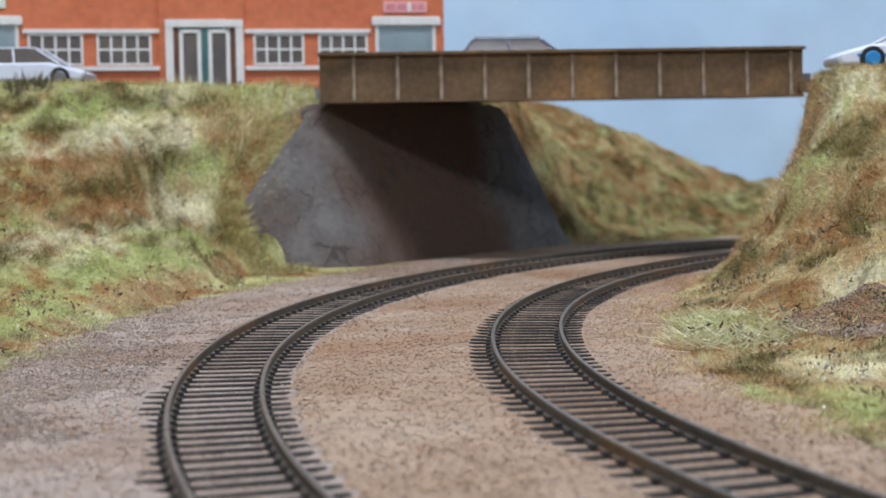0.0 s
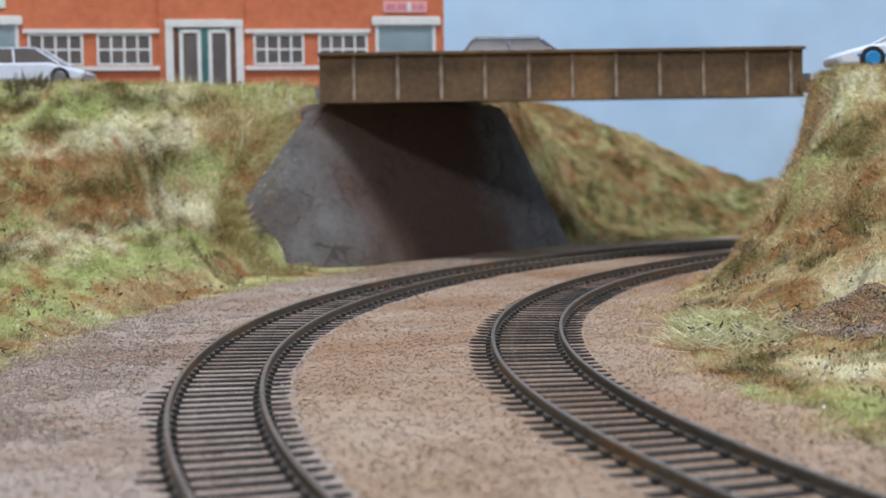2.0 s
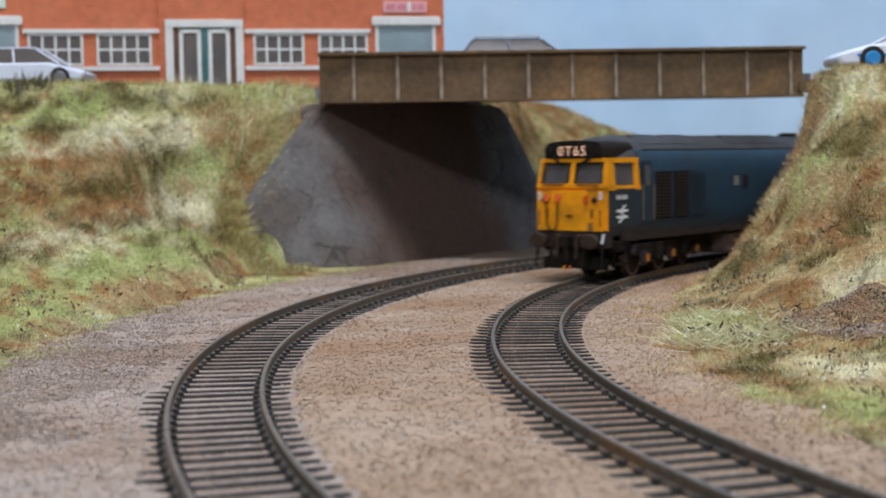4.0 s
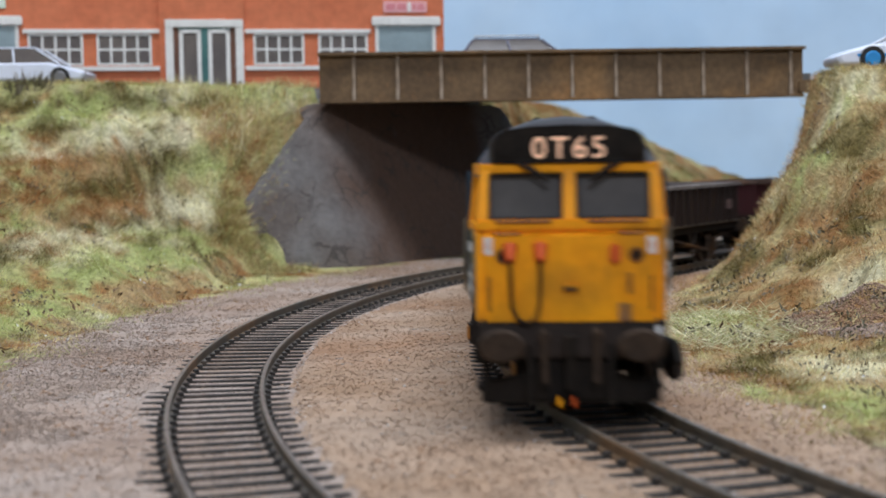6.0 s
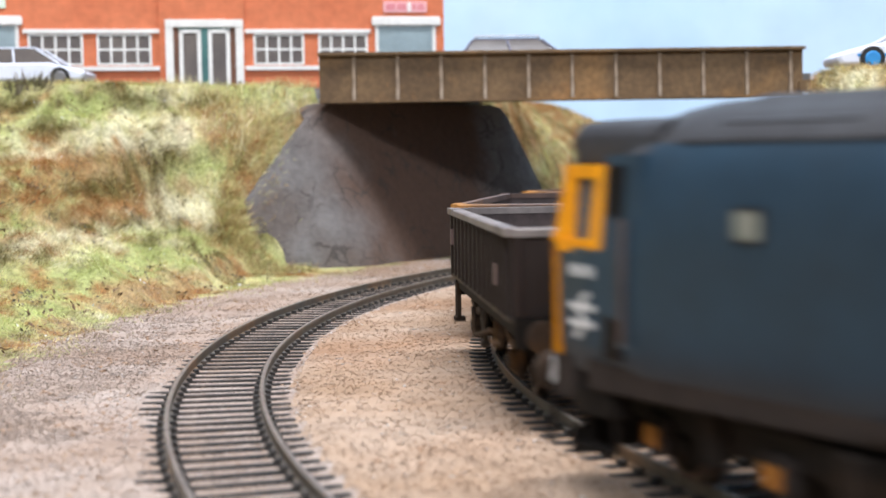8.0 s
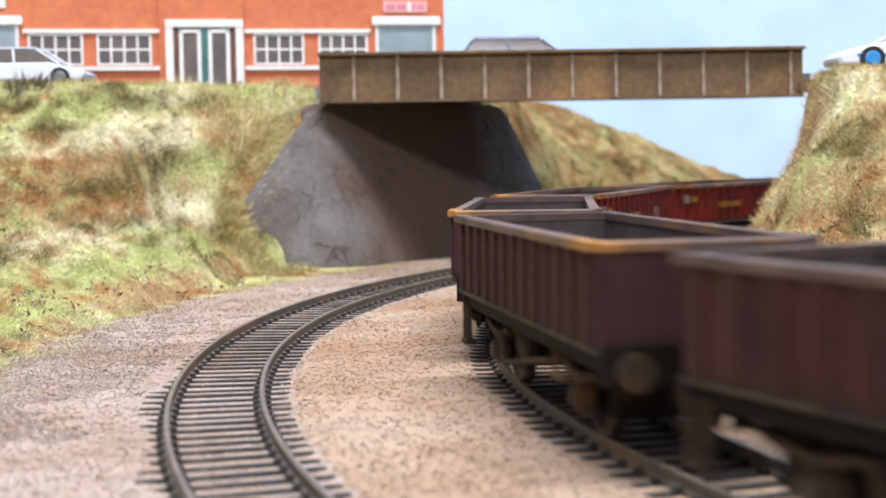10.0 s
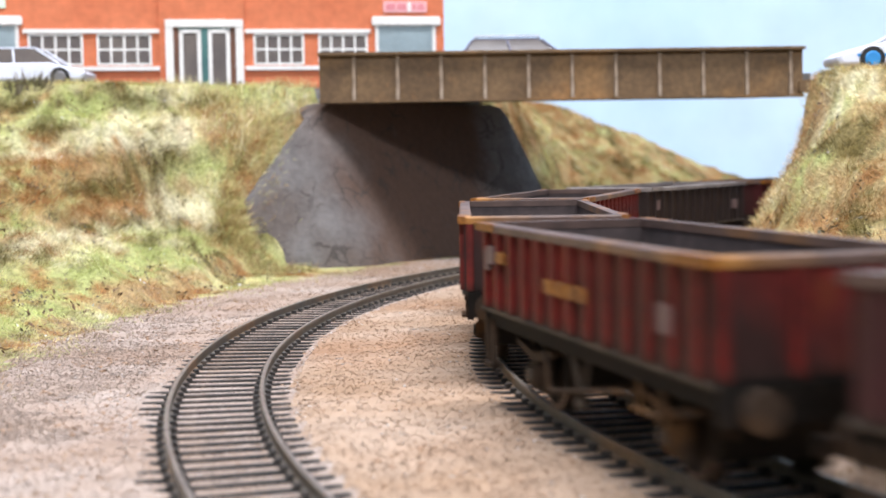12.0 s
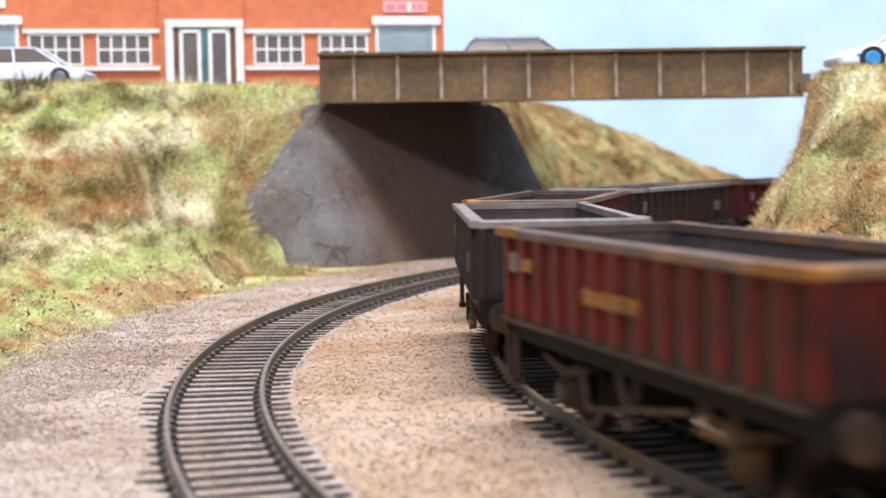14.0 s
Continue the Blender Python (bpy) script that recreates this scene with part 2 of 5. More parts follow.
def blotched(m, scale, at_level, colour, amount=0.85, stretch=1.0):
    """Larger stains with ragged edges over a paint."""
    n, l = m.node_tree.nodes, m.node_tree.links
    hs = [k for k in n if k.type == "HUE_SAT"][0]
    tc, mp, ns, mr, mx = n.new("ShaderNodeTexCoord"), n.new("ShaderNodeMapping"), n.new("ShaderNodeTexNoise"), n.new("ShaderNodeMapRange"), n.new("ShaderNodeMix")
    mp.inputs["Location"].default_value = (scale * 0.013, 0.7, 0.2)
    mp.inputs["Scale"].default_value = (1, 1, stretch)
    l.new(tc.outputs["Object"], mp.inputs[0])
    l.new(mp.outputs[0], ns.inputs["Vector"])
    ns.inputs["Scale"].default_value, ns.inputs["Detail"].default_value, ns.inputs["Roughness"].default_value = scale, 7, 0.7
    mr.inputs[1].default_value, mr.inputs[2].default_value, mr.inputs[4].default_value = at_level - 0.04, at_level + 0.09, amount
    l.new(ns.outputs["Fac"], mr.inputs[0])
    mx.data_type = "RGBA"
    l.new(mr.outputs[0], mx.inputs[0])
    l.new(hs.inputs["Color"].links[0].from_socket, mx.inputs[6])
    mx.inputs[7].default_value = (*colour, 1)
    l.new(mx.outputs[2], hs.inputs["Color"])
    return m


splashed(M["blue"], 0.0168, 0.0046, (0.038, 0.029, 0.023))
for paint in ("maroon", "red", "plum"):
    blotched(M[paint], 48, 0.56, (0.018, 0.011, 0.010), 0.85, 0.7)
    blotched(M[paint], 95, 0.63, (0.13, 0.045, 0.014), 0.7, 0.5)
    splashed(M[paint], 0.0176, 0.0022, (0.026, 0.018, 0.014))
blotched(M["sooty_brown"], 70, 0.58, (0.06, 0.028, 0.014), 0.7, 0.5)
blotched(M["girder"], 22, 0.56, (0.085, 0.05, 0.026), 0.75, 1.0)
blotched(M["girder"], 60, 0.64, (0.27, 0.13, 0.045), 0.6, 0.6)
blotched(M["yellow"], 130, 0.66, (0.30, 0.12, 0.015), 0.55, 0.35)
blotched(M["roof"], 26, 0.55, (0.045, 0.04, 0.042), 0.8, 1.0)
blotched(M["abutment"], 110, 0.62, (0.10, 0.085, 0.078), 0.6, 0.7)


# ---- builders ----
class Shape:
    """Collects vertices and faces in millimetres."""

    def __init__(self):
        self.v, self.f = [], []

    def add(self, verts, faces):
        k = len(self.v)
        self.v += [tuple(p) for p in verts]
        self.f += [tuple(i + k for i in f) for f in faces]
        return self

    def box(self, x0, x1, y0, y1, z0, z1, m=None):
        p = [(x0, y0, z0), (x1, y0, z0), (x1, y1, z0), (x0, y1, z0), (x0, y0, z1), (x1, y0, z1), (x1, y1, z1), (x0, y1, z1)]
        if m is not None:
            p = [m @ Vector(q) for q in p]
        return self.add(p, [(3, 2, 1, 0), (4, 5, 6, 7), (0, 1, 5, 4), (1, 2, 6, 5), (2, 3, 7, 6), (3, 0, 4, 7)])

    def tube(self, a, b, r, n=12, r2=None):
        a, b = Vector(a), Vector(b)
        q = (b - a).to_track_quat("Z", "Y")
        r2 = r if r2 is None else r2
        p = [a + q @ Vector((r * math.cos(t), r * math.sin(t), 0)) for t in [2 * math.pi * i / n for i in range(n)]]
        p += [b + q @ Vector((r2 * math.cos(t), r2 * math.sin(t), 0)) for t in [2 * math.pi * i / n for i in range(n)]]
        return self.add(p, [(i, (i + 1) % n, n + (i + 1) % n, n + i) for i in range(n)] + [tuple(range(n - 1, -1, -1)), tuple(range(n, 2 * n))])

    def prism(self, outline, axis, a, b):
        """An outline of 2D points drawn out along an axis from a to b."""
        put = {"x": lambda p, t: (t, p[0], p[1]), "y": lambda p, t: (p[0], t, p[1]), "z": lambda p, t: (p[0], p[1], t)}[axis]
        n = len(outline)
        return self.add([put(p, a) for p in outline] + [put(p, b) for p in outline],
                        [(i, (i + 1) % n, n + (i + 1) % n, n + i) for i in range(n)] + [tuple(range(n - 1, -1, -1)), tuple(range(n, 2 * n))])

    def loft(self, rings, closed=True, caps=True):
        n = len(rings[0])
        faces = []
        for k in range(len(rings) - 1):
            for i in range(n if closed else n - 1):
                j = (i + 1) % n
                faces.append((k * n + i, k * n + j, (k + 1) * n + j, (k + 1) * n + i))
        if caps:
            faces += [tuple(range(n - 1, -1, -1)), tuple(range((len(rings) - 1) * n, len(rings) * n))]
        return self.add([p for ring in rings for p in ring], faces)


def mesh_of(name, shape, mat, bevel=0.0, smooth=False):
    me = bpy.data.meshes.new(name)
    me.from_pydata([(x * MM, y * MM, z * MM) for x, y, z in shape.v], [], shape.f)
    bm = bmesh.new()
    bm.from_mesh(me)
    bmesh.ops.recalc_face_normals(bm, faces=bm.faces)
    if bevel:
        bmesh.ops.bevel(bm, geom=bm.edges[:], offset=bevel * MM, segments=2, affect="EDGES", clamp_overlap=True)
    bm.to_mesh(me)
    bm.free()
    me.materials.append(mat)
    if smooth:
        me.shade_smooth()
        me.set_sharp_from_angle(angle=radians(35))
    return me


def part(name, shape, mat, parent=None, label="", bevel=0.0, smooth=False, at=None):
    ob = new(name, mesh_of(name, shape, mat, bevel, smooth))
    ob.parent = parent
    if at is not None:
        ob.matrix_basis = at
    return tagged(ob, label)


def thing(name, label, category, group="", kind="", at=None):
    ob = new(name)
    ob.empty_display_size = 0.005
    if at is not None:
        ob.matrix_basis = at
    return tagged(ob, label, category, group, kind)


def at(x, y, z, rx=0, ry=0, rz=0):
    return pose(x * MM, y * MM, z * MM, rx, ry, rz)


# ---- the two curved lines ----
OUTER_C, OUTER_R = (404.6, 324.8), 453.0
INNER_C, INNER_R = (441.0, 324.6), 420.5


def line_at(c, r, s, side=0.0):
    """Place and heading at s along a line: an arc between two straights; s is 0 at the arc's middle. side: to the outside."""
    lo, hi = -math.pi / 2 * r, math.pi / 2 * r
    e = min(max(s, lo), hi)
    a = math.pi + e / r
    dx, dy = -math.sin(a), math.cos(a)
    x = c[0] + (r + side) * math.cos(a) + dx * (s - e)
    y = c[1] + (r + side) * math.sin(a) + dy * (s - e)
    return x, y, math.atan2(dy, dx)


# ---- ground ----
def smooth01(t):
    t = np.clip(t, 0, 1)
    return t * t * (3 - 2 * t)


def ground_height(x, y):
    x, y = np.asarray(x, float), np.asarray(y, float)
    ro = np.hypot(np.minimum(x - OUTER_C[0], 0), y - OUTER_C[1]) - OUTER_R
    ri = INNER_R - np.hypot(np.minimum(x - INNER_C[0], 0), y - INNER_C[1])
    ang = np.degrees(np.arctan2(y - OUTER_C[1], OUTER_C[0] - x))
    top = 79.0
    # bank outside the outer line, rising to the road; it draws back behind the wing wall
    back = smooth01((y - 480) / 80)
    toe = np.maximum(0, ro - 60 - 24 * back)
    crest = np.maximum(0, 572 + 34 * smooth01((x + 150) / 50) - y)
    t = toe / (toe + crest + 1e-6)
    # two ledges across the slope
    left = top * (t - 0.07 * np.sin(2 * np.pi * (t - 0.2) / 0.57) - 0.057 * (1 - t) + 0.04 * t)
    wall = top * np.clip((ro - 92) / 6, 0, 1)
    wide = 8 + 90 * smooth01((ang - 46) / 9)
    fall = top - 54 * smooth01((x - 40) / 190)
    far = fall * smooth01(np.clip((ro - 90 + 20 * smooth01((ang - 46) / 5)) / wide, 0, 1)) ** 0.8
    out = np.where((y < 606) & (ang < 33), left, np.where(ang < 46, wall, far))
    out = np.where(ro > 0, out, 0)
    # bank inside the inner line
    toe = np.maximum(0, ri - 20 - 10 * smooth01((y - 360) / 90))
    crest = np.hypot(np.maximum(0, 150 - x), np.maximum(0, 500 - y))
    t = np.minimum(1, 1.25 * toe / (toe + crest + 4))
    right = np.where(ri > 0, 76.0 * t ** (2.5 - 0.9 * smooth01((y - 370) / 130)), 0)
    # ballast heaped over the sleeper ends
    off = np.minimum(np.abs(ro), np.abs(ri))
    heap = 0.45 * smooth01((off - np.where(ro > 0, 10.6, 13.0)) / 2.5)
    return np.maximum(out, right) - 2.85 + heap


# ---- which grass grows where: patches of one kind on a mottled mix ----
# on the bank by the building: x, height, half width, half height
# cream on the lit ledge and olive below also paint in light and shade
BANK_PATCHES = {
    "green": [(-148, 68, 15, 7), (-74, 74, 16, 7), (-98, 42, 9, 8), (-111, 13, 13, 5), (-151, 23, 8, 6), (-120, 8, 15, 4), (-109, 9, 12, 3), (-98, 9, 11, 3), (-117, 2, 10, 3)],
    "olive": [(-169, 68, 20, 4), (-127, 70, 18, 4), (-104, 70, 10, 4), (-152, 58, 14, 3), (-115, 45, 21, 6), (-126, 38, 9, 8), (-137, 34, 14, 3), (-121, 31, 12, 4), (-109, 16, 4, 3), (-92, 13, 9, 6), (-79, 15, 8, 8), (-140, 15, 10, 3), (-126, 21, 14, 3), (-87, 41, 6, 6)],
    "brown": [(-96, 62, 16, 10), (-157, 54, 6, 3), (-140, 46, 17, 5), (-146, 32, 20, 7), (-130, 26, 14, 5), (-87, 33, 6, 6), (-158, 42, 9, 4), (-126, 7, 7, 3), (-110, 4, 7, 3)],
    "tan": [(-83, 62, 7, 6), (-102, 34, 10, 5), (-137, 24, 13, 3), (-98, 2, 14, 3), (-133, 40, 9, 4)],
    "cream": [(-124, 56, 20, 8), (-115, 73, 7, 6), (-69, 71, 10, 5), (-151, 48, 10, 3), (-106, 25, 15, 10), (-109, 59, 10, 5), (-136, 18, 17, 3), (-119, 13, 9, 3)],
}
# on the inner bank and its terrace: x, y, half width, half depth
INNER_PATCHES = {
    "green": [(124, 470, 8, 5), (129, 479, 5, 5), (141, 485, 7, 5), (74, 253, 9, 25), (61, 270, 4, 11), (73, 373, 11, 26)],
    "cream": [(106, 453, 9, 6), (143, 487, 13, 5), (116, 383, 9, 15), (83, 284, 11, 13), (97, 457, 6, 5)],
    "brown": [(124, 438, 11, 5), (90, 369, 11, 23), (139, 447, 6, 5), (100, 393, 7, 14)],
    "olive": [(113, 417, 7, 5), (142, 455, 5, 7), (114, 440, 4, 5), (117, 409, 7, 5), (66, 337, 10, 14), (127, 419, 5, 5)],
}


def patch(x, y, size, seed, z=None):
    z = np.zeros(len(x)) if z is None else z
    return np.array([noise.noise(Vector((a / size, b / size, c / size + seed))) for a, b, c in zip(x, y, z)])


def grass_mix(x, y, z):
    """The share of each kind of grass at every point."""
    broad, fine, dim = patch(x, y, 26, 0.0, z), patch(x, y, 7, 5.0, z), patch(x, y, 15, 9.0, z)
    inside = np.hypot(np.minimum(x - INNER_C[0], 0), y - INNER_C[1]) < INNER_R
    behind = (y > 640) & ~inside
    v = broad + 0.6 * fine
    share = {
        "brown": np.maximum(0, -v) * 1.7 + 0.05 + 0.22 * inside + 0.35 * behind,
        "tan": 0.16 + 0.45 * inside + 0.35 * behind,
        "straw": 0.45 + 0.3 * fine - 0.08 * inside - 0.15 * behind,
        "cream": np.maximum(0, v - 0.15) * 0.8 + 0.05,
        "green": np.maximum(0, v + 0.1) * 1.1 * np.where(inside, 0.25, 1) + 0.05,
        "olive": np.maximum(0, dim + 0.5 * fine) * np.where(inside | behind, 3.0, 1.9) + 0.05 + 0.08 * behind,
    }
    foot = behind * np.clip((34 - z) / 20, 0, 1)
    share["green"] = share["green"] + 0.35 * foot
    share["olive"] = share["olive"] + 0.35 * foot
    wob, wib = 0.5 * patch(x, y, 9, 21.0, z), 0.6 * patch(x, y, 4, 23.0, z)
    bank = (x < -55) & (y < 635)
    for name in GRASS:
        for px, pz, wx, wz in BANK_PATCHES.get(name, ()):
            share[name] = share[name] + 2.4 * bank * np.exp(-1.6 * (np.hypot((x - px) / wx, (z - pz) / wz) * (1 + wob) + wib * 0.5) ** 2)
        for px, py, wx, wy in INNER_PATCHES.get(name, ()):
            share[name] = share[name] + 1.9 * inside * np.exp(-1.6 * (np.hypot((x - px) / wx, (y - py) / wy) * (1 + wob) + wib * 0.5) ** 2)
    for i, name in enumerate(GRASS):
        share[name] = share[name] * np.clip(1 + 1.8 * patch(x, y, 5.5, 70.0 + 9 * i, z), 0.1, 2.2)
    m = np.maximum(np.stack([share[name] for name in GRASS], 1), 0) ** 1.7
    return m / m.sum(1, keepdims=True)


def draw_kind(mix, gen):
    return (mix.cumsum(1) < gen.uniform(0, 1, len(mix))[:, None]).sum(1).clip(0, len(GRASS) - 1)


def axis(lo, a, b, hi, fine, coarse):
    return np.concatenate([np.arange(lo, a, coarse), np.arange(a, b, fine), np.arange(b, hi + coarse, coarse)])


def rough_at(x, y):
    """Uneven relief on the banks, in mm."""
    out = np.empty(len(x))
    for i in range(len(x)):
        p = Vector((x[i], y[i], 0))
        out[i] = 8.0 * noise.noise(p / 36) + 7.0 * noise.noise(p / 15) + 2.6 * noise.noise(p / 6)
    return out


XS, YS = axis(-420, -250, 290, 2150, 2.5, 40), axis(-260, 140, 900, 1060, 2.5, 40)
gx, gy = np.meshgrid(XS, YS)
gz = ground_height(gx, gy)
keep = np.clip((gz + 3) / 12, 0, 1) * (1 - 0.9 * (gz > 72)) * (1 - 0.45 * (gy > 650))
gz = gz + keep * rough_at(gx.ravel(), gy.ravel()).reshape(gz.shape)
nx, ny = len(XS), len(YS)
verts = np.stack([gx, gy, gz], -1).reshape(-1, 3) * MM
idx = np.arange(nx * ny).reshape(ny, nx)
faces = np.stack([idx[:-1, :-1], idx[:-1, 1:], idx[1:, 1:], idx[1:, :-1]], -1).reshape(-1, 4)
me = bpy.data.meshes.new("ground")
me.from_pydata(verts.tolist(), [], faces.tolist())
me.materials.append(M["ballast"])
me.materials.append(M["tarmac"])
me.materials.append(M["turf"])
me.materials.append(M["ballast_warm"])
fz = gz.reshape(-1)[faces].mean(1)
fx, fy = gx.reshape(-1)[faces].mean(1), gy.reshape(-1)[faces].mean(1)
fro = np.hypot(np.minimum(fx - OUTER_C[0], 0), fy - OUTER_C[1]) - OUTER_R
fri = INNER_R - np.hypot(np.minimum(fx - INNER_C[0], 0), fy - INNER_C[1])
wob = np.array([8 * noise.noise(Vector((a / 25, b / 25, 3))) for a, b in zip(fx, fy)])
grass = (fro + wob > 55) | (fri + wob > 36)
road = (fz > 70) & (fy > 628) & (fy < 720)
mi = np.where(road, 1, np.where(grass, 2, np.where(fro < -15, 3, 0)))
flock = np.ones((gx.size, 4), np.float32)
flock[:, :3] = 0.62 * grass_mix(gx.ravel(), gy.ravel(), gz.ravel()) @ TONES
me.color_attributes.new("flock", "FLOAT_COLOR", "POINT").data.foreach_set("color", flock.ravel())
me.polygons.foreach_set("material_index", mi.astype(np.int32))
me.shade_smooth()
tagged(new("ground", me), "sandy ballast bed between scenic banks of scatter turf", "ground", kind="structure")
tagged(part("baseboard", Shape().box(-422, 2192, -262, 1066, -44, -9), M["ply"]), "plain plywood baseboard under the layout", "baseboard", kind="structure")
tagged(part("backdrop", Shape().box(-900, 2300, 1050, 1062, -40, 900), M["sky"]), "pale blue painted sky board behind the layout", "backdrop", kind="structure")


# ---- track ----
def track(c, r, label):
    t = thing("railway_track", label, "railway track", "two curved tracks")
    for side in (-8.7, 8.7):
        rings, tops = [], []
        for s in np.arange(-1500, 1300, 6.0):
            ring = []
            for o, z in ((-0.8, -2.5), (0.8, -2.5), (0.8, -2.25), (0.25, -2.0), (0.25, -0.9), (0.46, -0.7), (0.46, -0.1), (0.34, 0), (-0.34, 0), (-0.46, -0.1), (-0.46, -0.7), (-0.25, -0.9), (-0.25, -2.0), (-0.8, -2.25)):
                x, y, _ = line_at(c, r, s, side + o)
                ring.append((x, y, z))
            rings.append(ring)
        rail = part("rail", Shape().loft(rings), M["rail"], t, "rusty brown rail with a worn head")
        rail.data.materials.append(M["railhead"])
        for p in rail.data.polygons:
            if p.normal.z > 0.9 and p.center.z > -0.0002:
                p.material_index = 1
    one = mesh_of("sleeper", Shape().box(-1.1, 1.1, -14.8, 14.4, -4.4, -2.45), M["sleeper"], 0.2)
    chair = Shape()
    k = 0
    rest = Shape()
    for s in np.arange(-1480, 1280, 6.0):
        x, y, a = line_at(c, r, s)
        m = Matrix.Translation((x, y, 0)) @ Matrix.Rotation(a + radians(random.uniform(-0.7, 0.7)), 4, "Z")
        if -640 < s < 480:
            ob = new("sleeper", one)
            ob.parent = t
            ob.matrix_basis = Matrix.Translation((x * MM, y * MM, random.uniform(-0.15, 0.05) * MM)) @ m.to_3x3().to_4x4()
            for e in (-8.7, 8.7):
                for d in (-1.75, 0.5):
                    chair.box(-0.75, 0.75, e + d, e + d + 1.25, -2.6, -1.8, m)
        else:
            rest.box(-1.0, 1.0, -14.6, 14.2, -4.4, -2.5, m)
    tagged(part("rail_fastening", chair, M["sleeper"], t), kind="stuff")
    tagged(part("far_sleeper", rest, M["sleeper"], t), kind="stuff")
    return t


track(OUTER_C, OUTER_R, "curved model track with dark weathered sleepers beside the grass bank")
track(INNER_C, INNER_R, "curved model track with dark weathered sleepers, used by the train")


# ---- bridge ----
def bridge():
    b = thing("girder_bridge", "rust-brown plate girder road bridge over both tracks", "bridge")
    x0, x1, y0 = -53, 158.5, 605
    part("web", Shape().box(x0, x1, y0, y0 + 1.6, 69.4, 89.4), M["girder"], b)
    part("top_flange", Shape().box(x0 - 0.6, x1 + 0.6, y0 - 3.2, y0 + 3.2, 89.2, 90.6), M["girder"], b, bevel=0.25)
    part("bottom_flange", Shape().box(x0, x1, y0 - 3.2, y0 + 3.2, 68.6, 69.8), M["girder"], b, bevel=0.25)
    rib = mesh_of("rib", Shape().prism([(0, 69.6), (-3.0, 69.6), (-2.2, 74), (-1.6, 84), (-1.8, 89.2), (0, 89.2)], "x", -0.75, 0.75), M["rib"], 0.2)
    for i in range(11):
        ob = new("rib", rib)
        ob.parent = b
        ob.matrix_basis = at(-37.8 + 19.08 * i, y0 + 0.2, 0)
    part("deck", Shape().box(x0 + 1, x1 + 4, y0 + 1.8, 714, 72.5, 79.0), M["tarmac"], b, "dark road deck")
    part("far_girder", Shape().box(x0, x1, 712, 715, 73.5, 90), M["girder"], b)
    part("bearing", Shape().box(x1 - 2, x1 + 9, y0 - 2, y0 + 6, 70.5, 76), M["girder"], b, bevel=0.5)
    return b


bridge()


def abutment():
    a = thing("bridge_abutment", "grey-brown rendered bridge abutment with sloping wing walls", "abutment")

    def face(s, out):
        return line_at(OUTER_C, OUTER_R, s, out)[:2]
    a0, a1 = radians(31.8), radians(46.0)
    # stations along the wall: wing, front, wing; each gives foot, head and back
    arc = [-(a0 + (a1 - a0) * k / 16) * OUTER_R for k in range(17)]
    st = [(*face(q, 61), *face(q, 84), 70.5, *face(q, 96)) for q in arc]
    left, right = (-79, 577, -84, 584, 27, -94, 596), (71, 728, 67, 734, -2, 58, 754)
    st = np.array([[u + (v - u) * k / 12 for u, v in zip(left, st[0])] for k in range(12)] + st + [[u + (v - u) * k / 12 for u, v in zip(st[-1], right)] for k in range(1, 13)])
    for _ in range(5):
        st[1:26] = (st[:25] + st[1:26] * 2 + st[2:27]) / 4
    st[27:30] = (st[26:29] + st[27:30] * 2 + st[28:31]) / 4
    for nm, lo, hi, lb in (("wing_wall", 0, 8, "grey cracked wing wall"), ("front_wall", 8, 33, "battered wall darkened by brown soot and painted bridge shade"), ("wing_wall", 33, 40, "grey cracked wing wall")):
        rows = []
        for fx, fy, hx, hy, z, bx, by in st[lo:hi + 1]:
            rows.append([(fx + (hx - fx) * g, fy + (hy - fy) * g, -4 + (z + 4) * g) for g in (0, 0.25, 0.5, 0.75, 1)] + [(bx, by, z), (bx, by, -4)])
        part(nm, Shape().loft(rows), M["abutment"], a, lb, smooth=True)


abutment()


# ---- scatter: grass fibres, leaf litter, grit ----
rng = np.random.default_rng(7)


def height_at(x, y):
    i = np.clip(np.searchsorted(XS, x) - 1, 0, nx - 2)
    k = np.clip(np.searchsorted(YS, y) - 1, 0, ny - 2)
    u, v = (x - XS[i]) / (XS[i + 1] - XS[i]), (y - YS[k]) / (YS[k + 1] - YS[k])
    return gz[k, i] * (1 - u) * (1 - v) + gz[k, i + 1] * u * (1 - v) + gz[k + 1, i] * (1 - u) * v + gz[k + 1, i + 1] * u * v


def sheet(name, v, f, mat, label, category, flock=None):
    me = bpy.data.meshes.new(name)
    me.vertices.add(len(v))
    me.vertices.foreach_set("co", (v * MM).astype(np.float32).ravel())
    k = f.shape[1]
    me.loops.add(f.size)
    me.loops.foreach_set("vertex_index", f.astype(np.int32).ravel())
    me.polygons.add(len(f))
    me.polygons.foreach_set("loop_start", np.arange(0, f.size, k, dtype=np.int32))
    me.update(calc_edges=True)
    if flock is not None:
        rgba = np.ones((len(v), 4), np.float32)
        rgba[:, :3] = np.repeat(flock, len(v) // len(flock), axis=0)
        me.color_attributes.new("flock", "FLOAT_COLOR", "POINT").data.foreach_set("color", rgba.ravel())
    me.materials.append(mat)
    return tagged(new(name, me), label, category, kind="stuff")


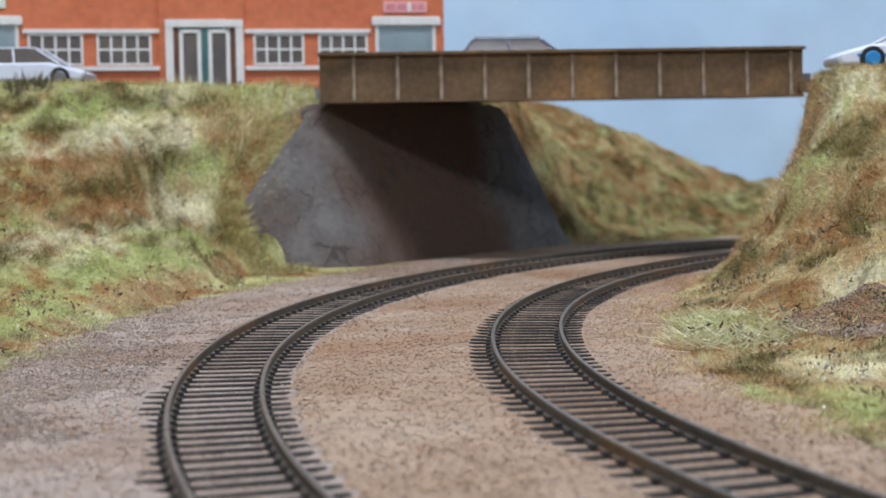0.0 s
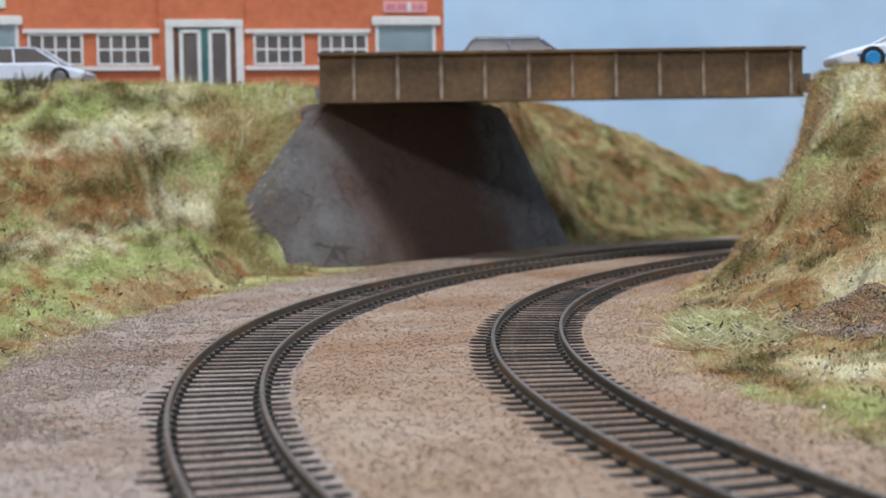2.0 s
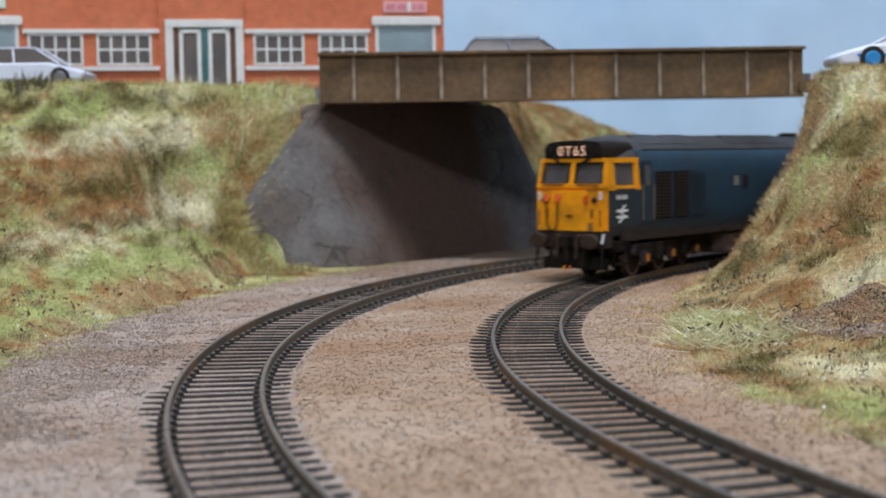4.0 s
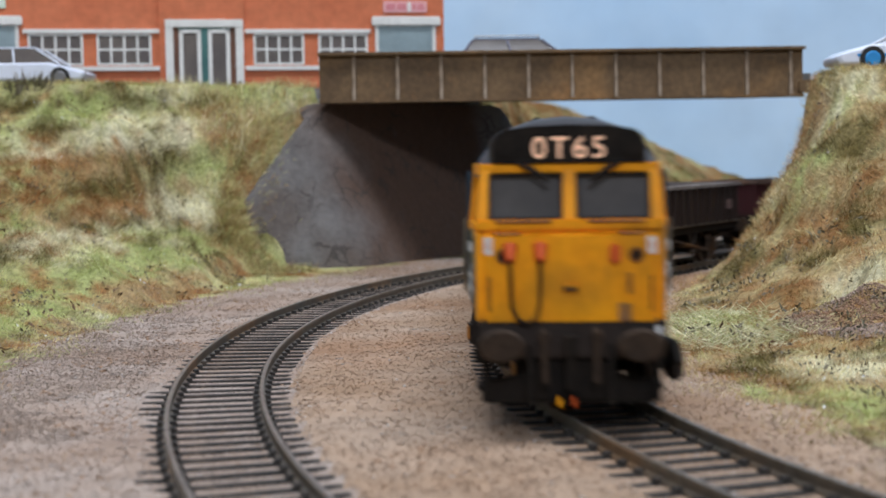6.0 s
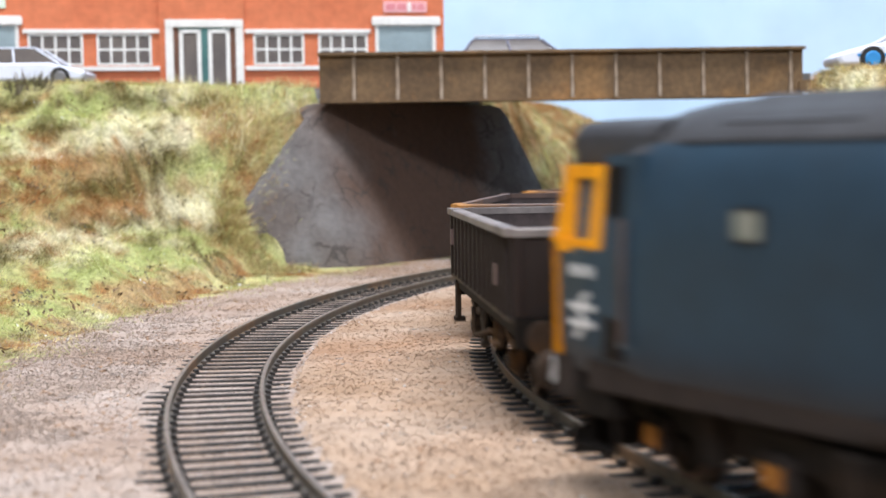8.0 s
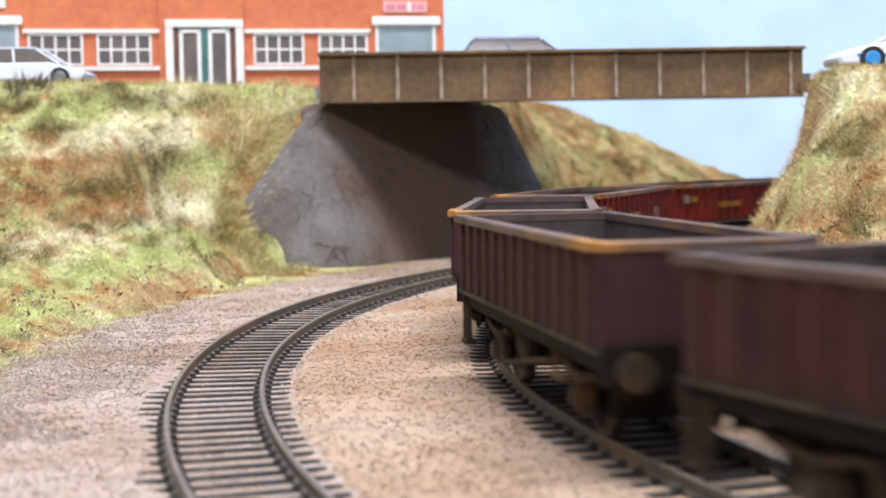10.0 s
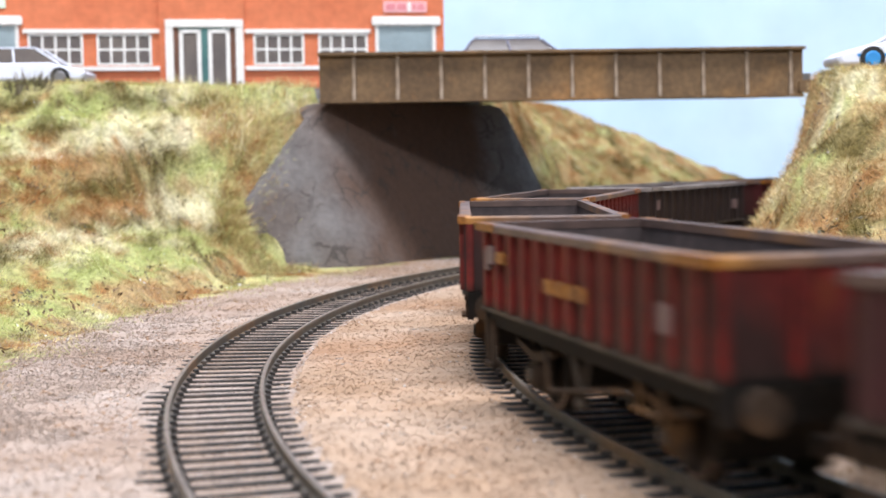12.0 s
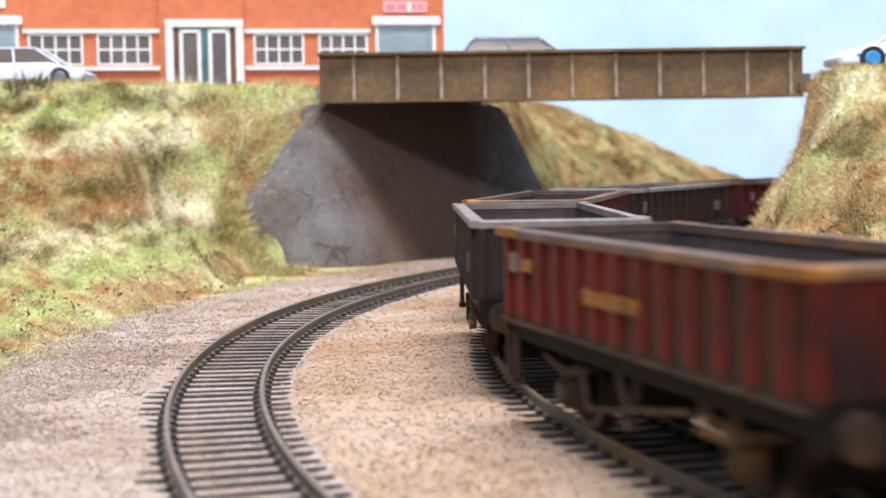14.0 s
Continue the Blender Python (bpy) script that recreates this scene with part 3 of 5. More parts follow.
def blades(name, x, y, length, width, lean, mat, label, category="grass", flock=None, brushed=True):
    n = len(x)
    z = height_at(x, y)
    a = rng.uniform(0, 2 * np.pi, n)
    b = 7.0 * patch(x, y, 20, 41.0) + rng.normal(0, 0.9, n) if brushed else rng.uniform(0, 2 * np.pi, n)
    base = np.stack([x, y, z - 0.3], 1)
    w = np.stack([np.cos(a), np.sin(a), np.zeros(n)], 1) * (width * rng.uniform(0.6, 1.3, n))[:, None]
    t = np.radians(rng.uniform(lean[0], lean[1], n))
    ln = length * rng.uniform(0.55, 1.3, n)
    tip = np.stack([np.cos(b) * np.sin(t) * ln, np.sin(b) * np.sin(t) * ln, np.cos(t) * ln], 1)
    v = np.stack([base - w, base + w, base + tip * 0.6 + w * 0.8 + np.array([0, 0, 0.02]) * ln[:, None], base + tip], 1).reshape(-1, 3)
    f = np.arange(4 * n).reshape(n, 4)
    return sheet(name, v, f, mat, label, category, flock)


gxs, gys = rng.uniform(-235, 235, 1250000), rng.uniform(150, 860, 1250000)
ro = np.hypot(np.minimum(gxs - OUTER_C[0], 0), gys - OUTER_C[1]) - OUTER_R
ri = INNER_R - np.hypot(np.minimum(gxs - INNER_C[0], 0), gys - INNER_C[1])
ang = np.degrees(np.arctan2(gys - OUTER_C[1], OUTER_C[0] - gxs))
edge = 9 * patch(gxs, gys, 22, 3.0) + rng.normal(0, 7, len(gxs))
abut = (ang > 31) & (ang < 47) & (ro < 93) & (ro > 0)
wing = ((gxs > -84) & (gys > 574) & (gys < 612) & (ro < 82) & (ro > 0)) | ((gxs < 82) & (gxs > 20) & (gys > 690) & (gys < 735) & (ro < 92) & (ro > 0))
road = (height_at(gxs, gys) > 70) & (gys > 618) & (ro > 0) & (gxs < 175) & (gys < 722)
ok = ((ro + edge > 57) | (ri + edge > 34)) & ~abut & ~wing & ~road & (np.abs(gxs) < gys * 0.36 + 12)
gxs, gys = gxs[ok], gys[ok]
hill = height_at(gxs, gys)
low = hill < 10
# a bare earthy terrace at the foot of the inner bank, a sandy strip beside the line
bare = ((((gxs - 104) / 19) ** 2 + ((gys - 340) / 30) ** 2 < 1) & (rng.uniform(0, 1, len(gxs)) < 0.9)) | ((np.abs(gxs - 78) < 14) & (np.abs(gys - 405) < 24) & (rng.uniform(0, 1, len(gxs)) < 0.75))
gxs, gys, hill, low = gxs[~bare], gys[~bare], hill[~bare], low[~bare]
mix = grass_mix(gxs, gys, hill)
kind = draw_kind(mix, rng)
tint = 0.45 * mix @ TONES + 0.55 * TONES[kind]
for k, (nm, lb) in enumerate((("dry_grass", "orange-brown dead grass fibres on the banks"), ("tan_grass", "tan dead grass fibres on the banks"), ("pale_grass", "pale straw-green grass fibres on the banks"), ("cream_grass", "bleached cream grass fibres on the banks, some painting a lit ledge"), ("green_grass", "fresh yellow-green grass fibres on the banks"), ("dark_grass", "dark olive grass fibres on the banks, some painting a ledge's shade"))):
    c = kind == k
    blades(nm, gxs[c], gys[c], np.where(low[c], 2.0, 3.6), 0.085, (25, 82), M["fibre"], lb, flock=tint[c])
# a tussock of long grass beside the inner line
a, r = rng.uniform(0, 2 * np.pi, 5000), np.sqrt(rng.uniform(0, 1, 5000))
r = r * (1 + 0.35 * patch(np.cos(a) * 10, np.sin(a) * 10, 6, 61.0))
blades("grass_tussock", 73 + 15 * r * np.cos(a), 352 + 34 * r * np.sin(a), 3.4, 0.045, (30, 85), M["fibre"], "tussock of grey-green grass beside the track", flock=TONES[rng.choice([2, 3, 4, 5], 5000, p=[0.35, 0.15, 0.38, 0.12])] * np.array([0.9, 0.95, 1.05]), brushed=False)
blades("grass_straws", 73 + 17 * r[:900] * np.cos(a[:900]), 350 + 38 * r[:900] * np.sin(a[:900]), 7.0, 0.035, (55, 88), M["fibre_cream"], "long bleached straws lying over the tussock", brushed=False)


a, r = rng.uniform(0, 2 * np.pi, 4200), np.sqrt(rng.uniform(0, 1, 4200))
blades("wing_wall_tuft", -72 + 19 * r * np.cos(a), 568 + 11 * r * np.sin(a), 4.6, 0.08, (15, 80), M["fibre"], "dark tuft of grass at the foot of the wing wall", flock=TONES[rng.choice([0, 1, 2, 4, 5], 4200, p=[0.12, 0.15, 0.22, 0.23, 0.28])], brushed=False)
f = rng.uniform(0, 4, 7000)
i = f.astype(int)
lap = np.array([(-58, 622), (-72, 600), (-87, 585), (-90, 574), (-82, 568)], float)
lap = lap[i] + (lap[np.minimum(i + 1, 4)] - lap[i]) * (f - i)[:, None] + rng.normal(0, 3.2, (7000, 2))
blades("wing_wall_fringe", lap[:, 0], lap[:, 1], 6.0, 0.08, (25, 88), M["fibre"], "pale grass lapping over the wing wall's edge", flock=TONES[rng.choice([0, 1, 2, 4, 5], 7000, p=[0.12, 0.24, 0.34, 0.2, 0.1])])
a, r = rng.uniform(0, 2 * np.pi, 700), np.sqrt(rng.uniform(0, 1, 700))
blades("corner_tuft", -64 + 9 * r * np.cos(a), 611 + 7 * r * np.sin(a), 6.0, 0.09, (10, 80), M["fibre_brown"], "brown tuft of grass where the girder meets the bank")
a, r = rng.uniform(0, 2 * np.pi, 2600), np.sqrt(rng.uniform(0, 1, 2600))
blades("crest_tuft", -86 + 34 * r * np.cos(a), 598 + 9 * r * np.sin(a), 6.0, 0.08, (5, 65), M["fibre"], "pale tuft of tall grass on the bank's crest", flock=TONES[rng.choice([1, 2, 3, 4], 2600, p=[0.2, 0.35, 0.25, 0.2])], brushed=False)
a, r = rng.uniform(0, 2 * np.pi, 130), np.sqrt(rng.uniform(0, 1, 130))
blades("crest_bush", -170 + 10 * r * np.cos(a), 572 + 4 * r * np.sin(a), 6.5, 0.34, (5, 75), M["leaf_dark"], "small dark twiggy bush on the bank's crest", "bush")


fx2, fy2 = rng.uniform(-230, 0, 30000), rng.uniform(300, 575, 30000)
ro = np.hypot(np.minimum(fx2 - OUTER_C[0], 0), fy2 - OUTER_C[1]) - OUTER_R
ok = (ro > 68) & (np.abs(fx2) < fy2 * 0.36 + 8) & (patch(fx2, fy2, 22, 12.0) > 0.12)
blades("long_pale_grass", fx2[ok], fy2[ok], 5.2, 0.06, (10, 75), M["fibre_straw"], "long pale grass strands on the bank")


def litter(name, n, size, accept, mat, label, seed, leaves=7, spread=1.6):
    x, y = rng.uniform(-230, 230, n * 12), rng.uniform(160, 800, n * 12)
    ro = np.hypot(np.minimum(x - OUTER_C[0], 0), y - OUTER_C[1]) - OUTER_R
    ri = INNER_R - np.hypot(np.minimum(x - INNER_C[0], 0), y - INNER_C[1])
    an = np.degrees(np.arctan2(y - OUTER_C[1], OUTER_C[0] - x))
    c = accept(x, y, ro, ri) & ~((an > 29) & (an < 49) & (ro < 100) & (ro > 0)) & (patch(x, y, 24, seed) > 0.02) & (np.abs(x) < y * 0.36 + 10) & (height_at(x, y) < 77)
    x, y = x[c][:n], y[c][:n]
    x, y = np.repeat(x, leaves), np.repeat(y, leaves)
    m = len(x)
    x, y = x + rng.normal(0, spread, m), y + rng.normal(0, spread, m)
    z = height_at(x, y) + rng.uniform(0.4, 3.0, m)
    p = np.stack([x, y, z], 1)
    d1, d2 = rng.normal(0, size, (m, 3)), rng.normal(0, size * 0.45, (m, 3))
    v = np.stack([p - d1, p + d2, p + d1, p - d2], 1).reshape(-1, 3)
    return sheet(name, v, np.arange(4 * m).reshape(m, 4), mat, label, "foliage")


litter("dark_leaf_litter", 850, 0.36, lambda x, y, ro, ri: (ro > 62) | ((ri > 48) & (rng.uniform(0, 1, len(x)) < 0.6)), M["leaf_dark"], "dark grey-green leaf litter on the banks", 2.0, 13, 1.1)
litter("inner_bank_sprigs", 260, 0.5, lambda x, y, ro, ri: (ri > 42) & (y > 300) & (y < 520) & (x < 170), M["leaf_dark"], "dark crumpled sprigs on the inner bank", 12.0, 10, 1.6)
litter("twig_litter", 420, 0.55, lambda x, y, ro, ri: (ro > 58) | ((ri > 45) & (rng.uniform(0, 1, len(x)) < 0.4)), M["twig"], "brown twig litter on the banks", 6.0, 4)
litter("pale_flock", 260, 0.35, lambda x, y, ro, ri: (ro > 50) | (ri > 30), M["letter"], "white flecks among the grass", 8.0, 2, 3.0)


def grit(name, n, lo, hi, mat, label, where=None, flat=0.32):
    x, y = rng.uniform(-130, 190, n * 2), 150 + 580 * rng.uniform(0, 1, n * 2) ** 1.6
    ro = np.hypot(np.minimum(x - OUTER_C[0], 0), y - OUTER_C[1]) - OUTER_R
    ri = INNER_R - np.hypot(np.minimum(x - INNER_C[0], 0), y - INNER_C[1])
    near = np.minimum(np.abs(np.abs(ro) - 8.7), np.abs(np.abs(ri) - 8.7))
    c = (ro < 66) & (ri < 46) & (near > 1.5) & (np.abs(x) < y * 0.34 + 8)
    if where:
        c &= where(x, y, ro)
    x, y = x[c][:n], y[c][:n]
    m = len(x)
    p = np.stack([x, y, height_at(x, y) + 0.04], 1)
    d = rng.normal(0, 1, (m, 4, 3))
    d -= d.mean(1, keepdims=True)
    d /= np.linalg.norm(d, axis=2, keepdims=True)
    size = (lo + (hi - lo) * rng.uniform(0, 1, m) ** 2) * np.where(np.minimum(np.abs(ro[c][:n]), np.abs(ri[c][:n])) < 15, 0.75, 1.0)
    v = (p[:, None, :] + d * size[:, None, None] * np.array([1.15, 1.15, flat])).reshape(-1, 3)
    f = (np.arange(m)[:, None, None] * 4 + np.array([[0, 1, 2], [0, 3, 1], [1, 3, 2], [2, 3, 0]])[None]).reshape(-1, 3)
    return sheet(name, v, f, mat, label, "ballast")


grit("ballast_grit", 105000, 0.12, 0.6, M["stone"], "loose grey-pink ballast grains outside the tracks", lambda x, y, ro: ro > -15)
grit("warm_ballast_grit", 105000, 0.12, 0.6, M["stone_warm"], "loose sandy brown ballast grains between the tracks", lambda x, y, ro: ro < -15)
grit("trodden_grit", 260000, 0.14, 0.45, M["stone_dim"], "dark trodden ballast beside the outer track", lambda x, y, ro: (np.hypot((ro - 40) / 27, (y - 330) / 110) + 0.7 * patch(x, y, 16, 51.0) + 0.5 * patch(x, y, 6, 52.0) < 0.8) & (ro > 14))
grit("brown_grit", 15000, 0.2, 0.75, M["stone_brown"], "rust-brown ballast lumps around the tracks", lambda x, y, ro: patch(x, y, 14, 81.0) + 0.6 * patch(x, y, 5, 82.0) + rng.normal(0, 0.1, len(x)) > 0.3, 0.7)
grit("tan_grit", 16000, 0.2, 0.7, M["stone_warm"], "larger sandy ballast lumps", lambda x, y, ro: patch(x, y, 18, 83.0) + 0.5 * patch(x, y, 6, 84.0) + rng.normal(0, 0.12, len(x)) > 0.15, 0.75)
grit("pale_chips", 3500, 0.2, 0.55, M["stone_pale"], "pale grey chips among the ballast", lambda x, y, ro: patch(x, y, 22, 85.0) > 0.1, 0.8)
grit("oily_grit", 190000, 0.14, 0.45, M["stone_dim"], "dark oily ballast between the rails", lambda x, y, ro: (np.abs(INNER_R - np.hypot(np.minimum(x - INNER_C[0], 0), y - INNER_C[1])) < 8 + 3 * patch(x, y, 7, 86.0)) & (y < 330 + 60 * patch(x, y, 25, 87.0)))
# Rust-brown grains; the shade at the abutment's foot is put into them too.
grit("shaded_rust_grit", 60000, 0.3, 0.7, M["stone_brown"], "red-brown ballast at the abutment's foot, its shade painted in", lambda x, y, ro: (y > 535) & (ro > 8) & (x > -50))
grit("track_grit", 110000, 0.16, 0.36, M["stone_pale"], "pale grey ballast packed between the sleepers", lambda x, y, ro: (np.minimum(np.abs(ro), np.abs(INNER_R - np.hypot(np.minimum(x - INNER_C[0], 0), y - INNER_C[1]))) < 16) & (patch(x, y, 30, 15.0) > -0.45))
grit("white_grit", 450, 0.25, 0.6, M["letter"], "white chips among the ballast", lambda x, y, ro: patch(x, y, 35, 17.0) > 0.05)
grit("verge_grit", 420, 0.4, 1.0, M["stone_brown"], "larger brown lumps scattered over the ballast")


def earth():
    n = 9000
    a, r = rng.uniform(0, 2 * np.pi, n), np.sqrt(rng.uniform(0, 1, n))
    x, y = 106 + 21 * r * np.cos(a), 338 + 31 * r * np.sin(a)
    p = np.stack([x, y, height_at(x, y) + 0.2], 1)
    d = rng.normal(0, 1, (n, 4, 3))
    d /= np.linalg.norm(d, axis=2, keepdims=True)
    v = (p[:, None, :] + d * rng.uniform(0.2, 0.6, n)[:, None, None]).reshape(-1, 3)
    f = (np.arange(n)[:, None, None] * 4 + np.array([[0, 1, 2], [0, 3, 1], [1, 3, 2], [2, 3, 0]])[None]).reshape(-1, 3)
    sheet("loose_earth", v, f, M["earth"], "loose brown earth in a bare hollow", "earth")


earth()


# ---- the works building ----
def building():
    b = thing("works_building", "orange brick industrial building with white trim", "building", at=at(0, 700, 0, 0, 0, 8.92))
    part("wall", Shape().box(-300, 2, 0, 120, 76, 168), M["brick"], b)
    part("entrance_bay", Shape().box(-139, -97.6, -2.0, 0.5, 76, 168), M["brick"], b)

    def window(x0, x1, z0, z1):
        w = part("window", Shape().box(x0, x1, -0.6, 0.2, z0 - 0.6, z0 + 0.4).box(x0, x1, -0.6, 0.2, z1 - 0.4, z1 + 0.6).box(x0 - 0.5, x0 + 0.7, -0.6, 0.2, z0 - 0.6, z1 + 0.6).box(x1 - 0.7, x1 + 0.5, -0.6, 0.2, z0 - 0.6, z1 + 0.6), M["white"], b, "white window frame")
        zm = (z0 + z1) / 2
        for i in range(1, 4):
            x = x0 + (x1 - x0) * i / 4
            part("glazing_bar", Shape().box(x - 0.55, x + 0.55, -0.5, 0.1, z0, z1), M["white"], w)
        part("glazing_bar", Shape().box(x0, x1, -0.45, 0.1, zm - 0.5, zm + 0.5), M["white"], w)
        for i in range(4):
            for k in (0, 1):
                a = x0 + (x1 - x0) * i / 4
                part("pane", Shape().box(a, a + (x1 - x0) / 4, -0.15, -0.05, (z0, zm)[k], (zm, z1)[k]), M["window"], w, "dark window pane")

    for x0, x1 in ((-201, -176), (-168.6, -143.4), (-93, -69), (-61, -37.2)):
        window(x0, x1, 92.0, 106.0)
    for x0, x1 in ((-203.7, -139), (-97.6, -35.4)):
        part("lintel_band", Shape().box(x0, x1, -1.3, 0.2, 106.8, 108.9), M["white"], b, "white concrete band", bevel=0.15)
        part("sill_band", Shape().box(x0, x1, -1.6, 0.2, 88.7, 90.8), M["white"], b, "white concrete sill", bevel=0.15)
    # entrance
    e = part("entrance_frame", Shape().box(-136.2, -132.4, -3.4, -1.6, 77, 113.4).box(-102.2, -98.4, -3.4, -1.6, 77, 113.4).box(-136.2, -98.4, -3.6, -1.6, 109.6, 113.4), M["white"], b, "white portal", bevel=0.2)
    part("door_recess_shade", Shape().box(-132.4, -102.2, -2.4, -1.95, 77, 109.6), M["shade"], e, "door recess with its shade painted dark brown")
    part("door_post", Shape().box(-119.2, -115.4, -2.9, -2.3, 77, 109.4), M["teal"], e, "teal post between the doors")
    part("door_head", Shape().box(-130.0, -104.6, -2.8, -2.3, 108.4, 109.5), M["teal"], e, "teal door head")
    for x0, x1 in ((-129.6, -119.0), (-115.6, -105.0)):
        d = part("door", Shape().box(x0, x0 + 1.9, -3.0, -2.3, 78, 108.6).box(x1 - 1.9, x1, -3.0, -2.3, 78, 108.6).box(x0, x1, -3.0, -2.3, 106.9, 108.6).box(x0, x1, -3.0, -2.3, 78, 80), M["white"], e, "white-framed glass door")
        part("pane", Shape().box(x0 + 1, x1 - 1, -2.6, -2.45, 79, 108), M["window"], d, "dark glass")
    # roller shutters
    for x0, x1, lo, hi in ((-31.2, -4.0, -34.6, 0.2), (-231, -207.2, -234, -203.6)):
        sh = part("roller_shutter", Shape().box(x0, x1, -0.3, 0.2, 77, 110.4), M["shutter"], b, "pale blue-grey roller shutter")
        for k in range(22):
            z = 77.6 + 1.5 * k
            part("slat", Shape().box(x0, x1, -0.75, -0.25, z, z + 1.2), M["shutter"], sh, bevel=0.2)
        part("shutter_post", Shape().box(x0 - 1.7, x0, -1.2, 0.2, 77, 110.6), M["white"], b, "white post")
        part("shutter_post", Shape().box(x1, x1 + 1.7, -1.2, 0.2, 77, 110.6), M["white"], b, "white post")
        part("shutter_lintel", Shape().box(lo, hi, -2.2, 0.2, 110.5, 115.2), M["white"], b, "white lintel", bevel=0.6)
    sg = part("sign_board", Shape().box(-28.6, -6.6, -0.9, 0.1, 117.2, 122.8), M["pink"], b, "pink and white name board", bevel=0.2)
    for x0, x1 in ((-27.4, -22.6), (-21.8, -17.0), (-14.2, -12.0), (-11.4, -8.0)):
        part("lettering_bar", Shape().box(x0, x1, -1.05, -0.85, 118.4, 121.6), M["red_sign"], sg, "faded red lettering")
    part("lettering_bar", Shape().box(-16.4, -14.8, -1.05, -0.85, 117.6, 122.4), M["white"], sg)
    part("sign_board", Shape().box(-226, -211.2, -0.9, 0.1, 118.8, 123.5), M["green_sign"], b, "small green and white board", bevel=0.2)
    part("parapet", Shape().box(-301, 3, -1.5, 3, 166, 169.5), M["white"], b, bevel=0.4)
    return b


building()


# ---- parked cars ----
def car(label, paint, outline, roof, wheels, radius, hub, width, m, rack=False, stripe=False, glass="window"):
    """outline, roof: side views of the lower body and of the glasshouse."""
    c = thing("parked_car", label, "car", "parked cars", at=m)
    h = width / 2
    rings = []
    for y, k, lift in ((-h, 0.0, 0.8), (-h + 0.9, 1.0, 0), (h - 0.9, 1.0, 0), (h, 0.0, 0.8)):
        cx = sum(p[0] for p in outline) / len(outline)
        rings.append([(p[0] + (0.9 if p[0] < cx else -0.9) * (1 - k), y, p[1] + (lift if p[1] < 6 else -lift)) for p in outline])
    part("body", Shape().loft(rings), M[paint], c, bevel=0.25, smooth=True)
    rr = []
    for y, k in ((-h + 1.0, 0.0), (-h + 2.6, 1.0), (h - 2.6, 1.0), (h - 1.0, 0.0)):
        zt = max(p[1] for p in roof)
        zb = min(p[1] for p in roof)
        rr.append([(p[0], y if p[1] < zb + 0.7 else y * (0.86 if k < 1 else 1), p[1] - (0.7 if p[1] > zb + 1 and k < 1 else 0)) for p in roof])
    part("glasshouse", Shape().loft(rr), M[glass], c, "dark window glass", smooth=True)
    xs = [p[0] for p in roof if p[1] > zb + 1]
    part("roof", Shape().box(min(xs) + 0.3, max(xs) - 0.3, -h + 2.4, h - 2.4, zt - 0.5, zt + 0.5), M[paint], c, bevel=0.4, smooth=True)
    base = sorted(p[0] for p in roof if p[1] < zb + 0.7)
    for y in (-h + 1.15, h - 1.15):
        sg = 1 if y > 0 else -1
        for xb, xt in ((base[0], min(xs)), (base[-1], max(xs)), ((base[0] + base[-1]) / 2, (min(xs) + max(xs)) / 2)):
            part("pillar", Shape().tube((xb, y + 0.12 * sg, zb), (xt, y * 0.86, zt - 0.3), 0.55, 6), M[paint], c)
    for x in wheels:
        for y in (-h + 0.2, h - 0.2):
            w = part("wheel", Shape().tube((x, y - 1.3, radius), (x, y + 1.3, radius), radius, 20), M["tyre"], c, "black tyre", smooth=True)
            sy = -1 if y < 0 else 1
            part("hub_cap", Shape().tube((x, y + sy * 1.25, radius), (x, y + sy * 1.55, radius), radius * 0.66, 14, radius * 0.5), M[hub], w)
    if rack:
        for y in (-h + 3, h - 3):
            part("roof_rail", Shape().tube((min(xs) + 1, y, zt + 1.5), (max(xs) - 1, y, zt + 1.5), 0.4, 6).tube((min(xs) + 1.5, y, zt), (min(xs) + 1.5, y, zt + 1.5), 0.35, 6).tube((max(xs) - 1.5, y, zt), (max(xs) - 1.5, y, zt + 1.5), 0.35, 6), M["lead"], c, "grey roof rail")
    if stripe:
        part("side_stripe", Shape().box(outline[0][0] + 6, outline[0][0] + 42, -h - 0.12, -h + 0.1, 5.4, 6.6), M["blue_hub"], c, "bright blue side stripe")
    x0, x1 = min(p[0] for p in outline), max(p[0] for p in outline)
    for y in (-h + 3, h - 3):
        part("headlight", Shape().box(x1 - 1.6, x1 - 0.5, y - 1.3, y + 1.3, 6.0, 7.4), M["window"], c, bevel=0.3)
    return c


SALOON = [(-29, 3.0), (29, 3.0), (31, 5.6), (30, 7.0), (15, 11.0), (-20, 11.2), (-29, 10.6), (-30, 6.5)]
SALOON_ROOF = [(19, 10.3), (8, 16.6), (5, 17.6), (-10, 17.8), (-13, 17.2), (-22, 10.8)]
car("white saloon car parked by the building", "car_white", SALOON, SALOON_ROOF, (-17.5, 19.5), 4.4, "lead", 22, at(-192.5, 640, 79))
ESTATE = [(-29, 3.0), (29, 3.0), (30, 7), (29, 10), (17, 12.0), (-28, 12.4), (-29.5, 7)]
ESTATE_ROOF = [(20, 11.8), (10, 18.8), (7, 19.6), (-20, 19.6), (-22, 19.0), (-27.5, 12.0)]
car("silver-lilac estate car with roof rails on the bridge", "car_silver", ESTATE, ESTATE_ROOF, (-18, 18), 4.4, "lead", 22, at(37, 650, 79.0), rack=True)
SPORT = [(-30, 2.6), (31, 2.6), (32, 6), (29, 10.5), (16, 11.2), (-12, 10.9), (-20, 9.8), (-27, 8.0), (-31, 5.6), (-31, 4.0)]
SPORT_ROOF = [(-14, 10.4), (-3, 15.4), (2, 16.2), (8, 16.0), (23, 10.8)]
